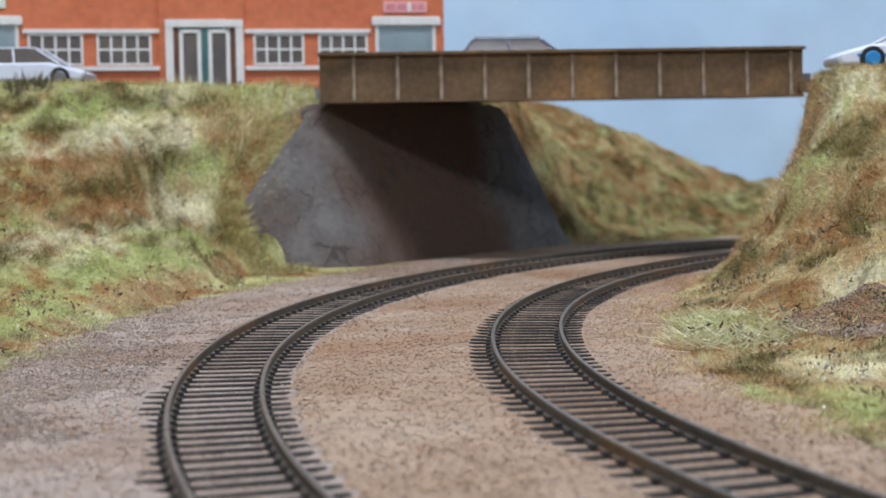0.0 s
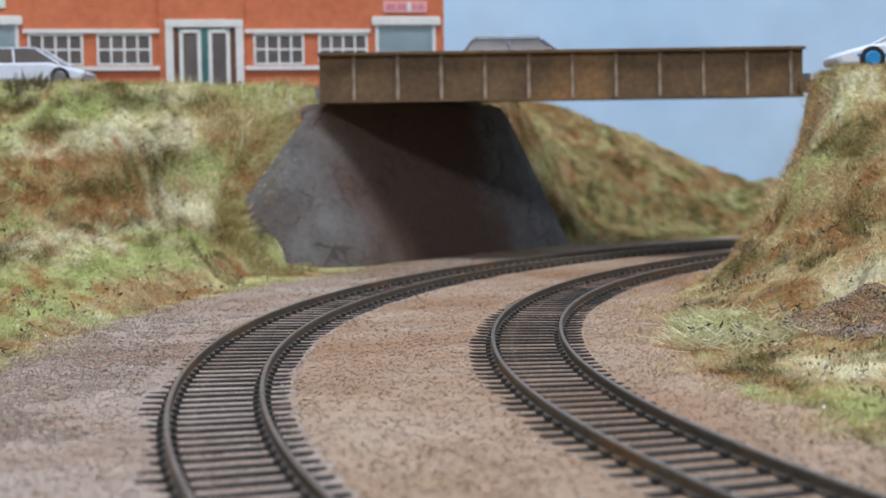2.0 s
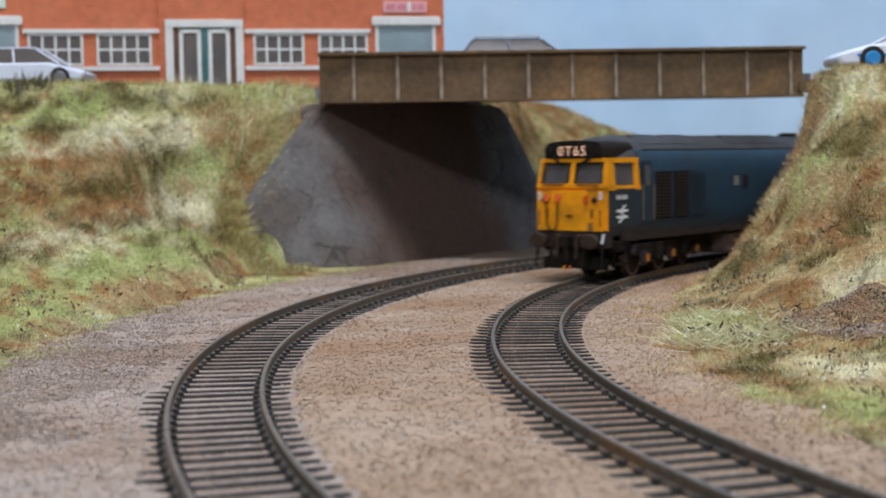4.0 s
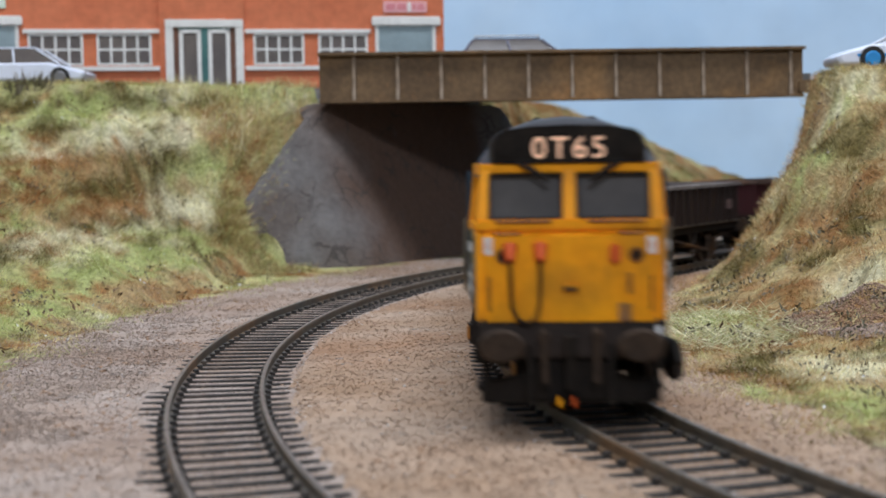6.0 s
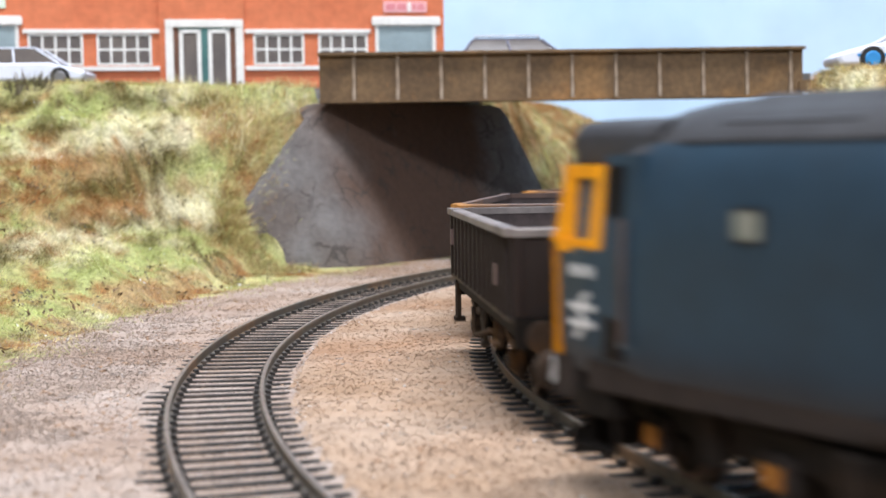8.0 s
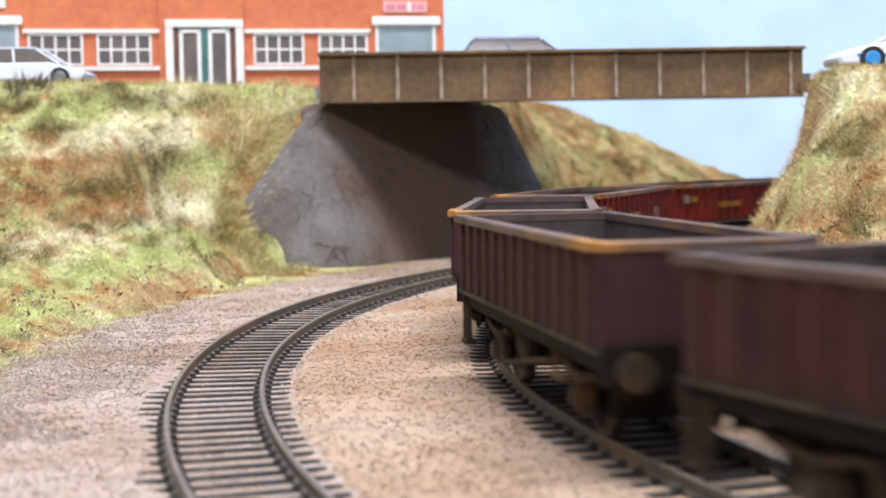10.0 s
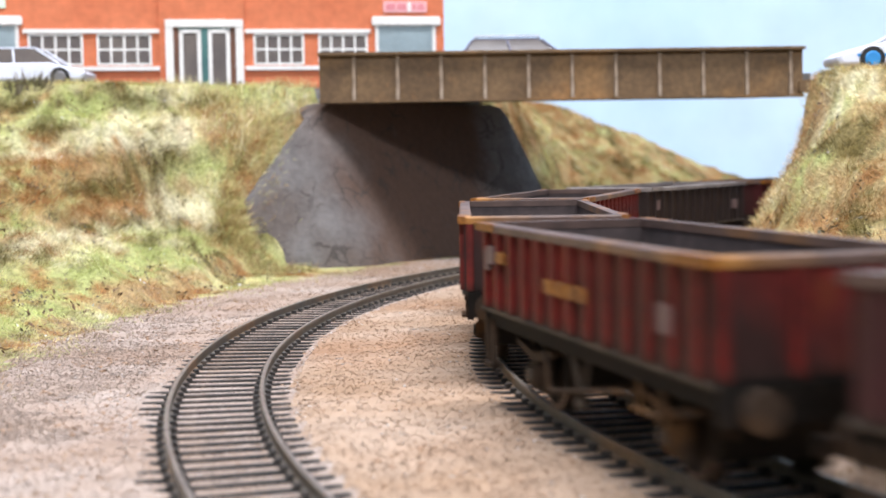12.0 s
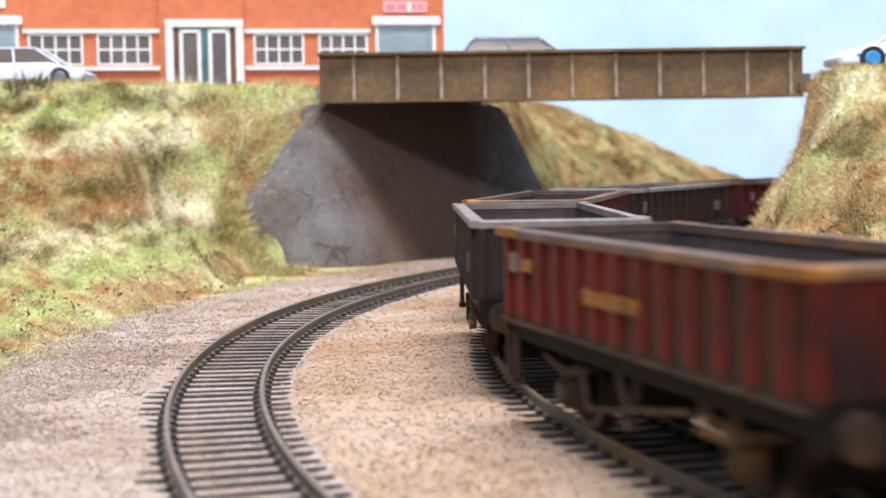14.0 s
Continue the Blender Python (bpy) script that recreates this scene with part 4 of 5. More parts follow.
car("white sports car with blue wheels and stripe", "car_white", SPORT, SPORT_ROOF, (-18.5, 17.0), 4.7, "blue_hub", 23, at(181.0, 532, 74.6), stripe=True)


# ---- the train ----
def wheelset(parent, x, r, spun):
    """Axle and both wheels turned as one piece; the treads are bright, the discs sooty."""
    half = [(12.0, 1.0), (9.7, 1.0), (9.6, r * 0.42), (9.2, r * 0.5), (9.0, r * 0.8), (9.35, r * 0.84), (9.3, r - 0.1), (7.5, r), (7.4, r + 0.6), (7.0, r + 0.6), (6.9, 1.0)]
    profile = [(-y, q) for y, q in half] + [(y, q) for y, q in reversed(half)]
    rings = [[(q * math.cos(t), y, q * math.sin(t)) for t in [2 * math.pi * k / 24 for k in range(24)]] for y, q in profile]
    w = part("wheelset", Shape().loft(rings), M["black"], parent, "sooty wheelset with worn treads", at=at(x, 0, r), smooth=True)
    w.data.materials.append(M["steel"])
    for p in w.data.polygons:
        if math.hypot(p.center.x, p.center.z) > r * 0.9 * MM:
            p.material_index = 1
    spun.append((w, x, r))
    return w


def wagon(body, rim, label, lettered=False, plate=True):
    w = thing("open_wagon", label, "railway wagon", "wagons of the train")
    L, W, z0, z1 = 47.8, 16.4, 17.0, 30.9
    t = 1.0
    sh = Shape()
    sh.box(-L, L, -W, -W + t, z0, z1).box(-L, L, W - t, W, z0, z1).box(-L, -L + t, -W + t, W - t, z0, z1).box(L - t, L, -W + t, W - t, z0, z1)
    part("body", sh, M[body], w)
    part("lining", Shape().box(-L + t, L - t, -W + t, -W + t + 0.3, 17.6, z1).box(-L + t, L - t, W - t - 0.3, W - t, 17.6, z1).box(-L + t, -L + t + 0.3, -W + t + 0.3, W - t - 0.3, 17.6, z1).box(L - t - 0.3, L - t, -W + t + 0.3, W - t - 0.3, 17.6, z1), M["soot"], w, "sooty inside faces")
    part("floor", Shape().box(-L + t, L - t, -W + t, W - t, 17.2, 18.4), M["soot"], w, "sooty floor")
    r = Shape()
    lo, wo = L + 0.95, W + 0.95
    ring = lambda a, b, z: [(-a, -b, z), (a, -b, z), (a, b, z), (-a, b, z)]
    r.loft([ring(lo, wo, z1), ring(lo, wo, z1 + 1.2), ring(lo - 0.3, wo - 0.3, z1 + 1.5), ring(L - t - 0.6, W - t - 0.6, z1 + 1.5), ring(L - t - 0.6, W - t - 0.6, z1), ring(lo, wo, z1)], caps=False)
    part("rim", r, M[rim], w, "worn capping rim")
    for sx, sy in ((-1, -1), (1, -1), (1, 1), (-1, 1)):
        part("corner_patch", Shape().box(sx * (L - 9), sx * (L + 1.25), sy * (W - 0.4), sy * (W + 1.25), z1 + 0.2, z1 + 1.58), M["gold" if lettered else rim], w)
    rib = mesh_of("rib", Shape().prism([(-0.75, 0), (-0.75, -0.8), (-0.5, -1.0), (0.5, -1.0), (0.75, -0.8), (0.75, 0)], "z", z0, z1), M[body])
    for i in range(13):
        for sy in (-1, 1):
            ob = new("rib", rib)
            ob.parent = w
            ob.matrix_basis = at(-L + 3.4 + i * (2 * L - 6.8) / 12, sy * (W - 0.05), 0, 0, 0, 0 if sy < 0 else 180)
    for i in range(4):
        for sx in (-1, 1):
            ob = new("end_post", rib)
            ob.parent = w
            ob.matrix_basis = at(sx * (L - 0.05), -W + 1.2 + i * (2 * W - 2.4) / 3, 0, 0, 0, 90 * sx)
    for sy in (-1, 1):
        part("sole_bar", Shape().box(-L - 0.6, L + 0.6, sy * (W - 2.6), sy * (W - 0.9), 13.2, 16.1), M["black"], w, bevel=0.2)
        part("sole_edge", Shape().box(-L - 0.6, L + 0.6, sy * (W - 2.4), sy * (W + 0.5), 16.05, 16.9), M["ochre"], w, "dusty sole bar edge", bevel=0.15)
        part("brake_lever", Shape().tube((-14, sy * (W - 1), 6.0), (20, sy * (W - 0.6), 11.4), 0.5, 6).tube((-14, sy * (W - 1), 6.0), (-16, sy * (W - 1), 12), 0.5, 6), M["dull_brown"], w)
        part("v_hanger", Shape().tube((-3.5, sy * (W - 1.2), 13.6), (0, sy * (W - 1.4), 6.2), 0.45, 6).tube((3.5, sy * (W - 1.2), 13.6), (0, sy * (W - 1.4), 6.2), 0.45, 6).tube((0, sy * (W - 2.2), 6.2), (0, sy * (W - 0.6), 6.2), 1.0, 10), M["ochre"], w, "worn brake hanger")
        part("step_plate", Shape().box(24, 32, sy * (W - 0.8), sy * (W + 0.7), 9.6, 10.2).box(24, 24.6, sy * (W - 0.8), sy * (W - 0.2), 9.8, 13.6).box(31.4, 32, sy * (W - 0.8), sy * (W - 0.2), 9.8, 13.6), M["dull_brown"], w)
        if plate:
            part("data_panel", Shape().box(-sy * 34.0, -sy * 37.6, sy * W, sy * (W + 1.12), 21.6, 25.4), M["dull_white"], w, "small dirty white data panel")
            part("data_panel", Shape().box(sy * 43.6, sy * 41.8, sy * W, sy * (W + 1.12), 24.0, 27.6), M["dull_white"], w, "small dirty white data panel")
        if lettered:
            for x0, x1 in ((-11.0, -7.0), (-6.0, -2.0), (-1.0, 3.6), (4.4, 8.0)):
                part("lettering_bar", Shape().box(-sy * x0, -sy * x1, sy * W, sy * (W + 1.1), 22.6, 24.8), M["gold"], w, "faded yellow lettering")
            part("lettering_bar", Shape().box(sy * 37.0, sy * 32.6, sy * W, sy * (W + 1.1), 25.6, 27.6), M["gold"], w, "faded yellow lettering")
            part("data_panel", Shape().box(sy * 42.4, sy * 39.2, sy * W, sy * (W + 1.12), 25.2, 28.4), M["dull_white"], w, "small dirty white data panel")
        for x in (-28, 28):
            g = part("axle_guard", Shape().prism([(x - 5.5, 13.2), (x - 2.4, 4.4), (x + 2.4, 4.4), (x + 5.5, 13.2)], "y", sy * 10.6, sy * 11.4), M["black"], w)
            part("axle_box", Shape().box(x - 2.2, x + 2.2, sy * 11.2, sy * 14.0, 4.6, 8.6), M["dull_brown"], w, "rusty axle box", bevel=0.5)
            part("horn_guide", Shape().box(x - 3.6, x - 2.7, sy * 11.3, sy * 12.6, 3.8, 13.0).box(x + 2.7, x + 3.6, sy * 11.3, sy * 12.6, 3.8, 13.0).box(x - 3.6, x + 3.6, sy * 11.5, sy * 12.3, 3.4, 4.2), M["dull_brown"], w, "rusty horn guides", bevel=0.15)
            part("axle_cover", Shape().tube((x, sy * 13.8, 6.5), (x, sy * 14.5, 6.5), 1.3, 12), M["ochre"], w, "dusty axle cover", smooth=True)
            part("brake_shoe", Shape().prism([(x + 7.0, 3.6), (x + 8.6, 4.2), (x + 9.2, 8.8), (x + 7.8, 9.4)], "y", sy * 7.4, sy * 9.6).tube((x + 8.6, sy * 8.4, 8.6), (x + 7.6, sy * 8.4, 13.2), 0.4, 6), M["dull_brown"], w, "rusty brake shoe")
            part("leaf_spring", Shape().prism([(x - 9.5, 10.9), (x, 8.6), (x + 9.5, 10.9), (x + 9.5, 11.9), (x, 10.4), (x - 9.5, 11.9)], "y", sy * 11.6, sy * 13.4), M["dull_brown"], w)
    part("underframe", Shape().box(-L, L, -11, 11, 13.4, 17.1), M["black"], w)
    part("brake_rod", Shape().tube((-26, 0, 8.4), (26, 0, 8.4), 0.6, 8).tube((0, -W + 2, 8.2), (0, W - 2, 8.2), 0.7, 8), M["dull_brown"], w)
    part("brake_cylinder", Shape().tube((10, -6, 9.8), (18.5, -6, 9.8), 3.0, 12), M["black"], w, smooth=True)
    for x in (-37, -22, 19.5, 34.5):
        part("brake_beam", Shape().box(x, x + 2.5, -10, 10, 4.2, 12.8), M["black"], w)
    for sx in (-1, 1):
        part("buffer_beam", Shape().box(sx * (L - 0.5), sx * (L + 1.0), -W + 0.6, W - 0.6, 11.4, 16.9), M["black"], w, bevel=0.2)
        for sy in (-1, 1):
            b = part("buffer", Shape().tube((sx * (L + 0.8), sy * 11.4, 13.8), (sx * (L + 3.4), sy * 11.4, 13.8), 1.7, 12, 1.3), M["black"], w, smooth=True)
            part("buffer_head", Shape().tube((sx * (L + 3.3), sy * 11.4, 13.8), (sx * (L + 4.2), sy * 11.4, 13.8), 2.9, 18), M["dull_brown"], b, smooth=True)
        part("coupling_hook", Shape().box(sx * (L + 0.8), sx * (L + 5.4), -2.5, 2.5, 8.0, 9.0).box(sx * (L + 4.4), sx * (L + 5.4), -5, 5, 8, 10.6), M["black"], w)
    part("shunter_step", Shape().box(-L - 0.6, -L + 0.5, -W + 0.4, -W + 1.4, 5.5, 14.5).box(-L + 2.8, -L + 3.8, -W + 0.4, -W + 1.4, 5.5, 14.5).box(-L - 0.6, -L + 3.8, -W, -W + 2.4, 5.4, 6.4), M["dull_brown"], w, "rusty shunter's step")
    spun = []
    for x in (-28, 28):
        wheelset(w, x, 6.3, spun)
    return w, spun


SHORT = 0.957  # the body is a little shorter than a scale one


FRONT_LOWERED = ("nose", "glazing", "windscreen_frame", "side_window_frame", "headcode_box", "wiper", "wiper_rail", "marker_light", "light_bezel", "window_seal", "warning_flash", "warning_plate", "grab_rail", "nose_rail", "lamp_iron", "orange_lamp", "data_label", "nose_hatch", "hatch_opening", "jumper_plug", "jumper_cable", "marker_lamp", "emblem", "number_bar")


def loco_part(name, shape, mat, parent, label="", bevel=0.0, smooth=False, at=None):
    """A part of the locomotive; all but the bogies' parts are drawn together lengthwise."""
    if name in FRONT_LOWERED:
        if at is None:
            shape.v = [(x, y, z - 1.7) for x, y, z in shape.v]
        else:
            at = Matrix.Translation((0, 0, -1.7 * MM)) @ at
    bogie = any(p is not None and p.name.startswith("bogie") for p in (parent, parent.parent))
    if not bogie:
        if at is None:
            shape.v = [(x * SHORT, y, z) for x, y, z in shape.v]
        else:
            at = Matrix.Translation((at.translation.x * (SHORT - 1), 0, 0)) @ at
    return part(name, shape, mat, parent, label, bevel, smooth, at)


def loco():
    c = thing("diesel_locomotive", "weathered blue diesel locomotive with yellow ends", "locomotive")
    spun, bogies = [], []
    X = 110.0

    def side(hw):
        return [(hw * 0.93, 15.4), (hw * 0.985, 19), (hw, 24), (hw, 33), (hw * 0.985, 38), (hw * 0.95, 41.2)]

    def section(x, hw, roof=()):
        pts = side(hw) + list(roof)
        return [(x, y, z) for y, z in pts] + [(x, -y, z) for y, z in reversed(pts)]

    def low_section(x, hw):
        pts = side(hw)[:3] + [(hw, 32.3)]
        return [(x, y, z) for y, z in pts] + [(x, -y, z) for y, z in reversed(pts)]

    loco_part("body", Shape().loft([section(x, 17.7, ((15.72, 44.5), (14.55, 46.1))) for x in (-X, -60, 0, 60, X)]), M["blue"], c, "faded blue body with brown grime", smooth=True)
    arch = [(16.75, 41.2), (15.6, 44.4), (13.4, 47.4), (10.0, 49.9), (5.5, 51.4), (0.01, 51.9)]

    def roof(x, k, drop):
        pts = [(y * k, 41.2 + (z - 41.2) * drop) for y, z in arch]
        return [(x, y, z) for y, z in pts] + [(x, -y, z) for y, z in reversed(pts)]
    loco_part("roof", Shape().loft([roof(-127, 0.86, 0.2), roof(-121, 0.94, 0.5), roof(-113, 0.99, 0.92), roof(-106, 1, 1), roof(0, 1, 1), roof(106, 1, 1), roof(113, 0.99, 0.92), roof(121, 0.94, 0.5), roof(127, 0.86, 0.2)]), M["roof"], c, "sooty dark grey roof", smooth=True)
    for y in (-14.5, 14.5):
        loco_part("cantrail_gutter", Shape().box(-X + 5, X - 5, y - 0.3, y + 0.3, 46.0, 46.45), M["roof"], c)
    for x0, x1 in ((82, 100), (58, 78), (-20, 30), (-100, -78)):
        for sy in (-1, 1):
            m = Matrix.Translation((0, sy * 8.4, 50.05)) @ Matrix.Rotation(radians(-sy * 26), 4, "X")
            loco_part("roof_panel", Shape().box(x0, x1, -4.2, 4.2, -0.3, 0.32, m), M["roof"], c, bevel=0.2)
    for x in (-47.5,):
        f = loco_part("roof_fan", Shape().tube((x, 0, 51.0), (x, 0, 53.0), 4.4, 24), M["black"], c, "black roof fan", smooth=True)
        loco_part("fan_grille", Shape().tube((x, 0, 52.9), (x, 0, 53.2), 3.6, 24, 3.1), M["roof"], f)
    for sy in (-1, 1):
        loco_part("skirt", Shape().box(-X - 12, X + 12, sy * 15.2, sy * 16.7, 13.2, 17.4), M["skirt"], c, "brown dirty lower valance", bevel=0.3)
        # radiator louvres behind the leading cab
        for x0, x1, dark in ((88.5, 100.5, True), (75.5, 87, True), (62.5, 74, False)):
            g = loco_part("louvre_panel", Shape().box(x0, x1, sy * 17.4, sy * 17.85, 20.5, 38.2), M["black" if dark else "blue"], c, "dark radiator louvre", bevel=0.2)
            for k in range(13):
                z = 21.2 + 1.28 * k
                loco_part("slat", Shape().box(x0 + 0.4, x1 - 0.4, sy * 17.7, sy * 18.25, z, z + 0.6), M["blue" if not dark else "skirt"], g)
        for x, z, wd, hg, pale in ((37, 31.0, 5.0, 5.0, True), (29, 30.0, 5.0, 6.0, False), (-28, 31, 4.6, 5.0, True), (-90, 34.2, 5.0, 4.4, True)):
            f = loco_part("side_window", Shape().box(x - wd / 2, x + wd / 2, sy * 17.4, sy * 17.95, z, z + hg), M["roof"], c, "small square window", bevel=0.3)
            loco_part("pane", Shape().box(x - wd / 2 + 0.6, x + wd / 2 - 0.6, sy * 17.7, sy * 18.05, z + 0.6, z + hg - 0.6), M["pale_glint_pane" if pale else "black"], f)
        lean = Matrix.Translation((0, sy * 16.45, 42.6)) @ Matrix.Rotation(radians(sy * 19), 4, "X")
        v = loco_part("roof_louvre", Shape().box(-67, -38, -0.5, 0.5, -3.4, 3.0, lean), M["blue"], c, "sloping blue cantrail louvre", bevel=0.35)
        for k in range(6):
            loco_part("slat", Shape().box(-65 + k * 0.5, -40 - k * 0.5, sy * 0.2 - 0.5, sy * 0.2 + 0.5, -2.9 + 0.95 * k, -2.5 + 0.95 * k, lean), M["black"], v)
        for x in (-70, -20, 45):
            loco_part("step_bracket", Shape().box(x - 2, x + 2, sy * 16.4, sy * 17.6, 14.2, 16.4), M["skirt"], c, bevel=0.3)
    loco_part("fuel_tank", Shape().box(-38, 40, -14.5, 14.5, 4.2, 13.0), M["tank"], c, "brown-grey tank between the bogies", bevel=0.8)
    loco_part("underframe", Shape().box(-126, 126, -13, 13, 12.2, 15.6), M["black"], c)
    # Added black block that darkens the bright gaps between tank and bogies.
    loco_part("dark_gap_filler", Shape().box(-58, 58, -8, 8, 5.4, 12.4), M["black"], c)
    for e in (-1, 1):
        cab = loco_part("cab", Shape().loft([low_section(e * X, 17.7), low_section(e * 122, 16.9), low_section(e * 129.4, 15.4)]), M["blue"], c, "blue cab sides")
        # yellow nose below the windscreens, ledge and window surround
        nose = Shape().loft([[(e * 128.6, -16.0, 17.6), (e * 128.6, 16.0, 17.6), (e * 128.6, 16.0, 35.6), (e * 128.6, -16.0, 35.6)], [(e * 131.6, -15.3, 17.6), (e * 131.6, 15.3, 17.6), (e * 131.6, 15.3, 34.6), (e * 131.6, -15.3, 34.6)]])
        loco_part("nose", nose, M["yellow"], c, "warning-yellow nose panel", bevel=1.35, smooth=True)
        loco_part("glazing", Shape().loft([[(e * 110.5, -17.2, 34), (e * 110.5, 17.2, 34), (e * 110.5, 15.8, 44), (e * 110.5, -15.8, 44)], [(e * 129.6, -15.0, 34), (e * 129.6, 15.0, 34), (e * 127.6, 14.2, 44.4), (e * 127.6, -14.2, 44.4)]]), M["glass"], c, "dark cab glass")
        fr = Shape()
        for y0, y1 in ((-15.4, -13.6), (-1.1, 1.1), (13.6, 15.4)):
            fr.loft([[(e * 129.4, y0, 34.4), (e * 131.0, y0, 34.4), (e * 131.0, y1, 34.4), (e * 129.4, y1, 34.4)], [(e * 127.2, y0 * 0.95, 45), (e * 128.6, y0 * 0.95, 45), (e * 128.6, y1 * 0.95, 45), (e * 127.2, y1 * 0.95, 45)]])
        fr.box(min(e * 127.2, e * 128.8), max(e * 127.2, e * 128.8), -14.8, 14.8, 43.6, 45.2).box(min(e * 129, e * 131.1), max(e * 129, e * 131.1), -15.4, 15.4, 34.2, 36.0)
        loco_part("windscreen_frame", fr, M["yellow"], c, "yellow windscreen frame", bevel=0.25)
        for sy in (-1, 1):
            sf = Shape()
            bays = ((111, 114.2, 17.5), (125, 129.6, 15.8)) if e > 0 else ((118.2, 121.0, 17.0), (126, 129.6, 15.7))
            for x0, x1, y in bays:
                sf.loft([[(e * x0, sy * (y - 1), 33.6), (e * x1, sy * (y - 1), 33.6), (e * x1, sy * y, 33.6), (e * x0, sy * y, 33.6)], [(e * x0, sy * (y - 2), 45), (e * (x1 - 1), sy * (y - 2), 45), (e * (x1 - 1), sy * (y - 1), 45), (e * x0, sy * (y - 1), 45)]])
            x0 = bays[0][0]
            sf.loft([[(e * x0, sy * (17.8 - (x0 - 110) * 0.105), z) for z in (33.4, 35.2)] + [(e * x0, sy * (16.5 - (x0 - 110) * 0.097), z) for z in (35.2, 33.4)], [(e * 129.6, sy * 15.75, z) for z in (33.4, 35.2)] + [(e * 129.6, sy * 14.6, z) for z in (35.2, 33.4)]])
            sf.loft([[(e * x0, sy * (16.8 - (x0 - 110) * 0.108), z) for z in (43.4, 45.2)] + [(e * x0, sy * (15.4 - (x0 - 110) * 0.097), z) for z in (45.2, 43.4)], [(e * 128.6, sy * 14.8, z) for z in (43.4, 45.2)] + [(e * 128.6, sy * 13.6, z) for z in (45.2, 43.4)]])
            loco_part("side_window_frame", sf, M["yellow"], c, "yellow cab window surround")
            if e < 0:
                loco_part("cab_side", Shape().loft([[(-110, sy * 16, 32), (-110, sy * 17.75, 32), (-110, sy * 16.9, 44.8), (-110, sy * 15, 44.8)], [(-118.2, sy * 15.2, 32), (-118.2, sy * 17.05, 32), (-118.2, sy * 15.9, 44.8), (-118.2, sy * 14.2, 44.8)]]), M["blue"], c, "blue cab side beside the window")
                loco_part("door_handrail", Shape().tube((-112.6, sy * 18.2, 20), (-112.6, sy * 17.6, 36.5), 0.28, 6), M["lead"], c, "pale steel handrail")
                # flat black strip; the recess's shade is put in as colour
                loco_part("door_recess_shade", Shape().loft([[(-113.4, sy * 17.2, 18), (-113.4, sy * 17.62, 18), (-113.4, sy * 17.0, 43.4), (-113.4, sy * 16, 43.4)], [(-117.4, sy * 17.0, 18), (-117.4, sy * 17.42, 18), (-117.4, sy * 16.45, 43.4), (-117.4, sy * 15.6, 43.4)]]), M["black"], c, "black strip painting the cab door's shaded recess")
            if e > 0:
                d = loco_part("cab_door", Shape().box(min(e * 103.4, e * 109.4), max(e * 103.4, e * 109.4), sy * 17.3, sy * 17.95, 19.4, 42.2), M["blue"], c, "blue cab door", bevel=0.3)
                loco_part("door_window", Shape().box(min(e * 104.6, e * 108.4), max(e * 104.6, e * 108.4), sy * 17.8, sy * 18.05, 33, 40.6), M["glass"], d, bevel=0.2)
                for x in (102.6, 110.4):
                    loco_part("handrail", Shape().tube((e * x, sy * 18.4, 20.5), (e * x, sy * 18.4, 33.5), 0.3, 6), M["rail"], c, "thin dark handrail")
            else:
                loco_part("handrail", Shape().tube((e * 112.6, sy * 18.1, 20.5), (e * 112.6, sy * 18.1, 36.5), 0.4, 6), M["tank"], c, "dusty handrail")
            # emblem of slanted bars, and a bar for the running number
            lg = Shape().box(-3.0, 3.0, -0.05, 0.1, 0.7, 1.6).box(-3.0, 3.0, -0.05, 0.1, -1.6, -0.7)
            for (xa, za), (xb, zb) in (((-0.6, 1.2), (1.6, 3.2)), ((-1.6, 1.2), (1.6, -1.2)), ((0.6, -1.2), (-1.6, -3.2))):
                lg.prism([(xa - 0.6, za), (xa + 0.6, za), (xb + 0.6, zb), (xb - 0.6, zb)], "y", -0.05, 0.11)
            tilt = math.degrees(math.atan2(2.3, 16.4))
            loco_part("emblem", lg, M["letter"], c, "white emblem", at=at(e * 122.5, sy * 16.95, 25, 0, 0, (-e * sy * tilt) + (0 if sy < 0 else 180)))
            loco_part("number_bar", Shape().box(-2.8, -2.0, -0.05, 0.1, -0.8, 0.8).box(-1.2, -0.5, -0.05, 0.1, -0.8, 0.8).box(0.4, 1.1, -0.05, 0.1, -0.8, 0.8).box(1.9, 2.6, -0.05, 0.1, -0.8, 0.8), M["letter"], c, "white running number", at=at(e * 122.5, sy * 16.95, 31, 0, 0, (-e * sy * tilt) + (0 if sy < 0 else 180)))
        # headcode box over the windscreens
        top = [(1, 45.2), (1.0, 48.4), (0.96, 49.8), (0.86, 50.8), (0.5, 51.4), (0.02, 51.6)]
        arch_ring = lambda x, w: [(e * x, w * u, v) for u, v in top] + [(e * x, -w * u, v) for u, v in reversed(top)]
        box = loco_part("headcode_box", Shape().loft([arch_ring(110, 14.0), arch_ring(124, 13.2), arch_ring(129.6, 12.5)]), M["black" if e > 0 else "roof"], c, "headcode box", bevel=0.7, smooth=True)
        for sy in (-1, 1):
            loco_part("marker_lamp", Shape().tube((e * 129.4, sy * 10.6, 48), (e * 130.1, sy * 10.6, 48), 1.7, 16), M["black"], box)
        font = bpy.data.curves.new("headcode_text", "FONT")
        font.body, font.size, font.align_x, font.align_y, font.extrude, font.space_character = "0T65", 0.0051, "CENTER", "CENTER", 0.00005, 1.22
        font.materials.append(M["headcode" if e > 0 else "roof"])
        tx = new("headcode_text", font)
        tx.parent = box
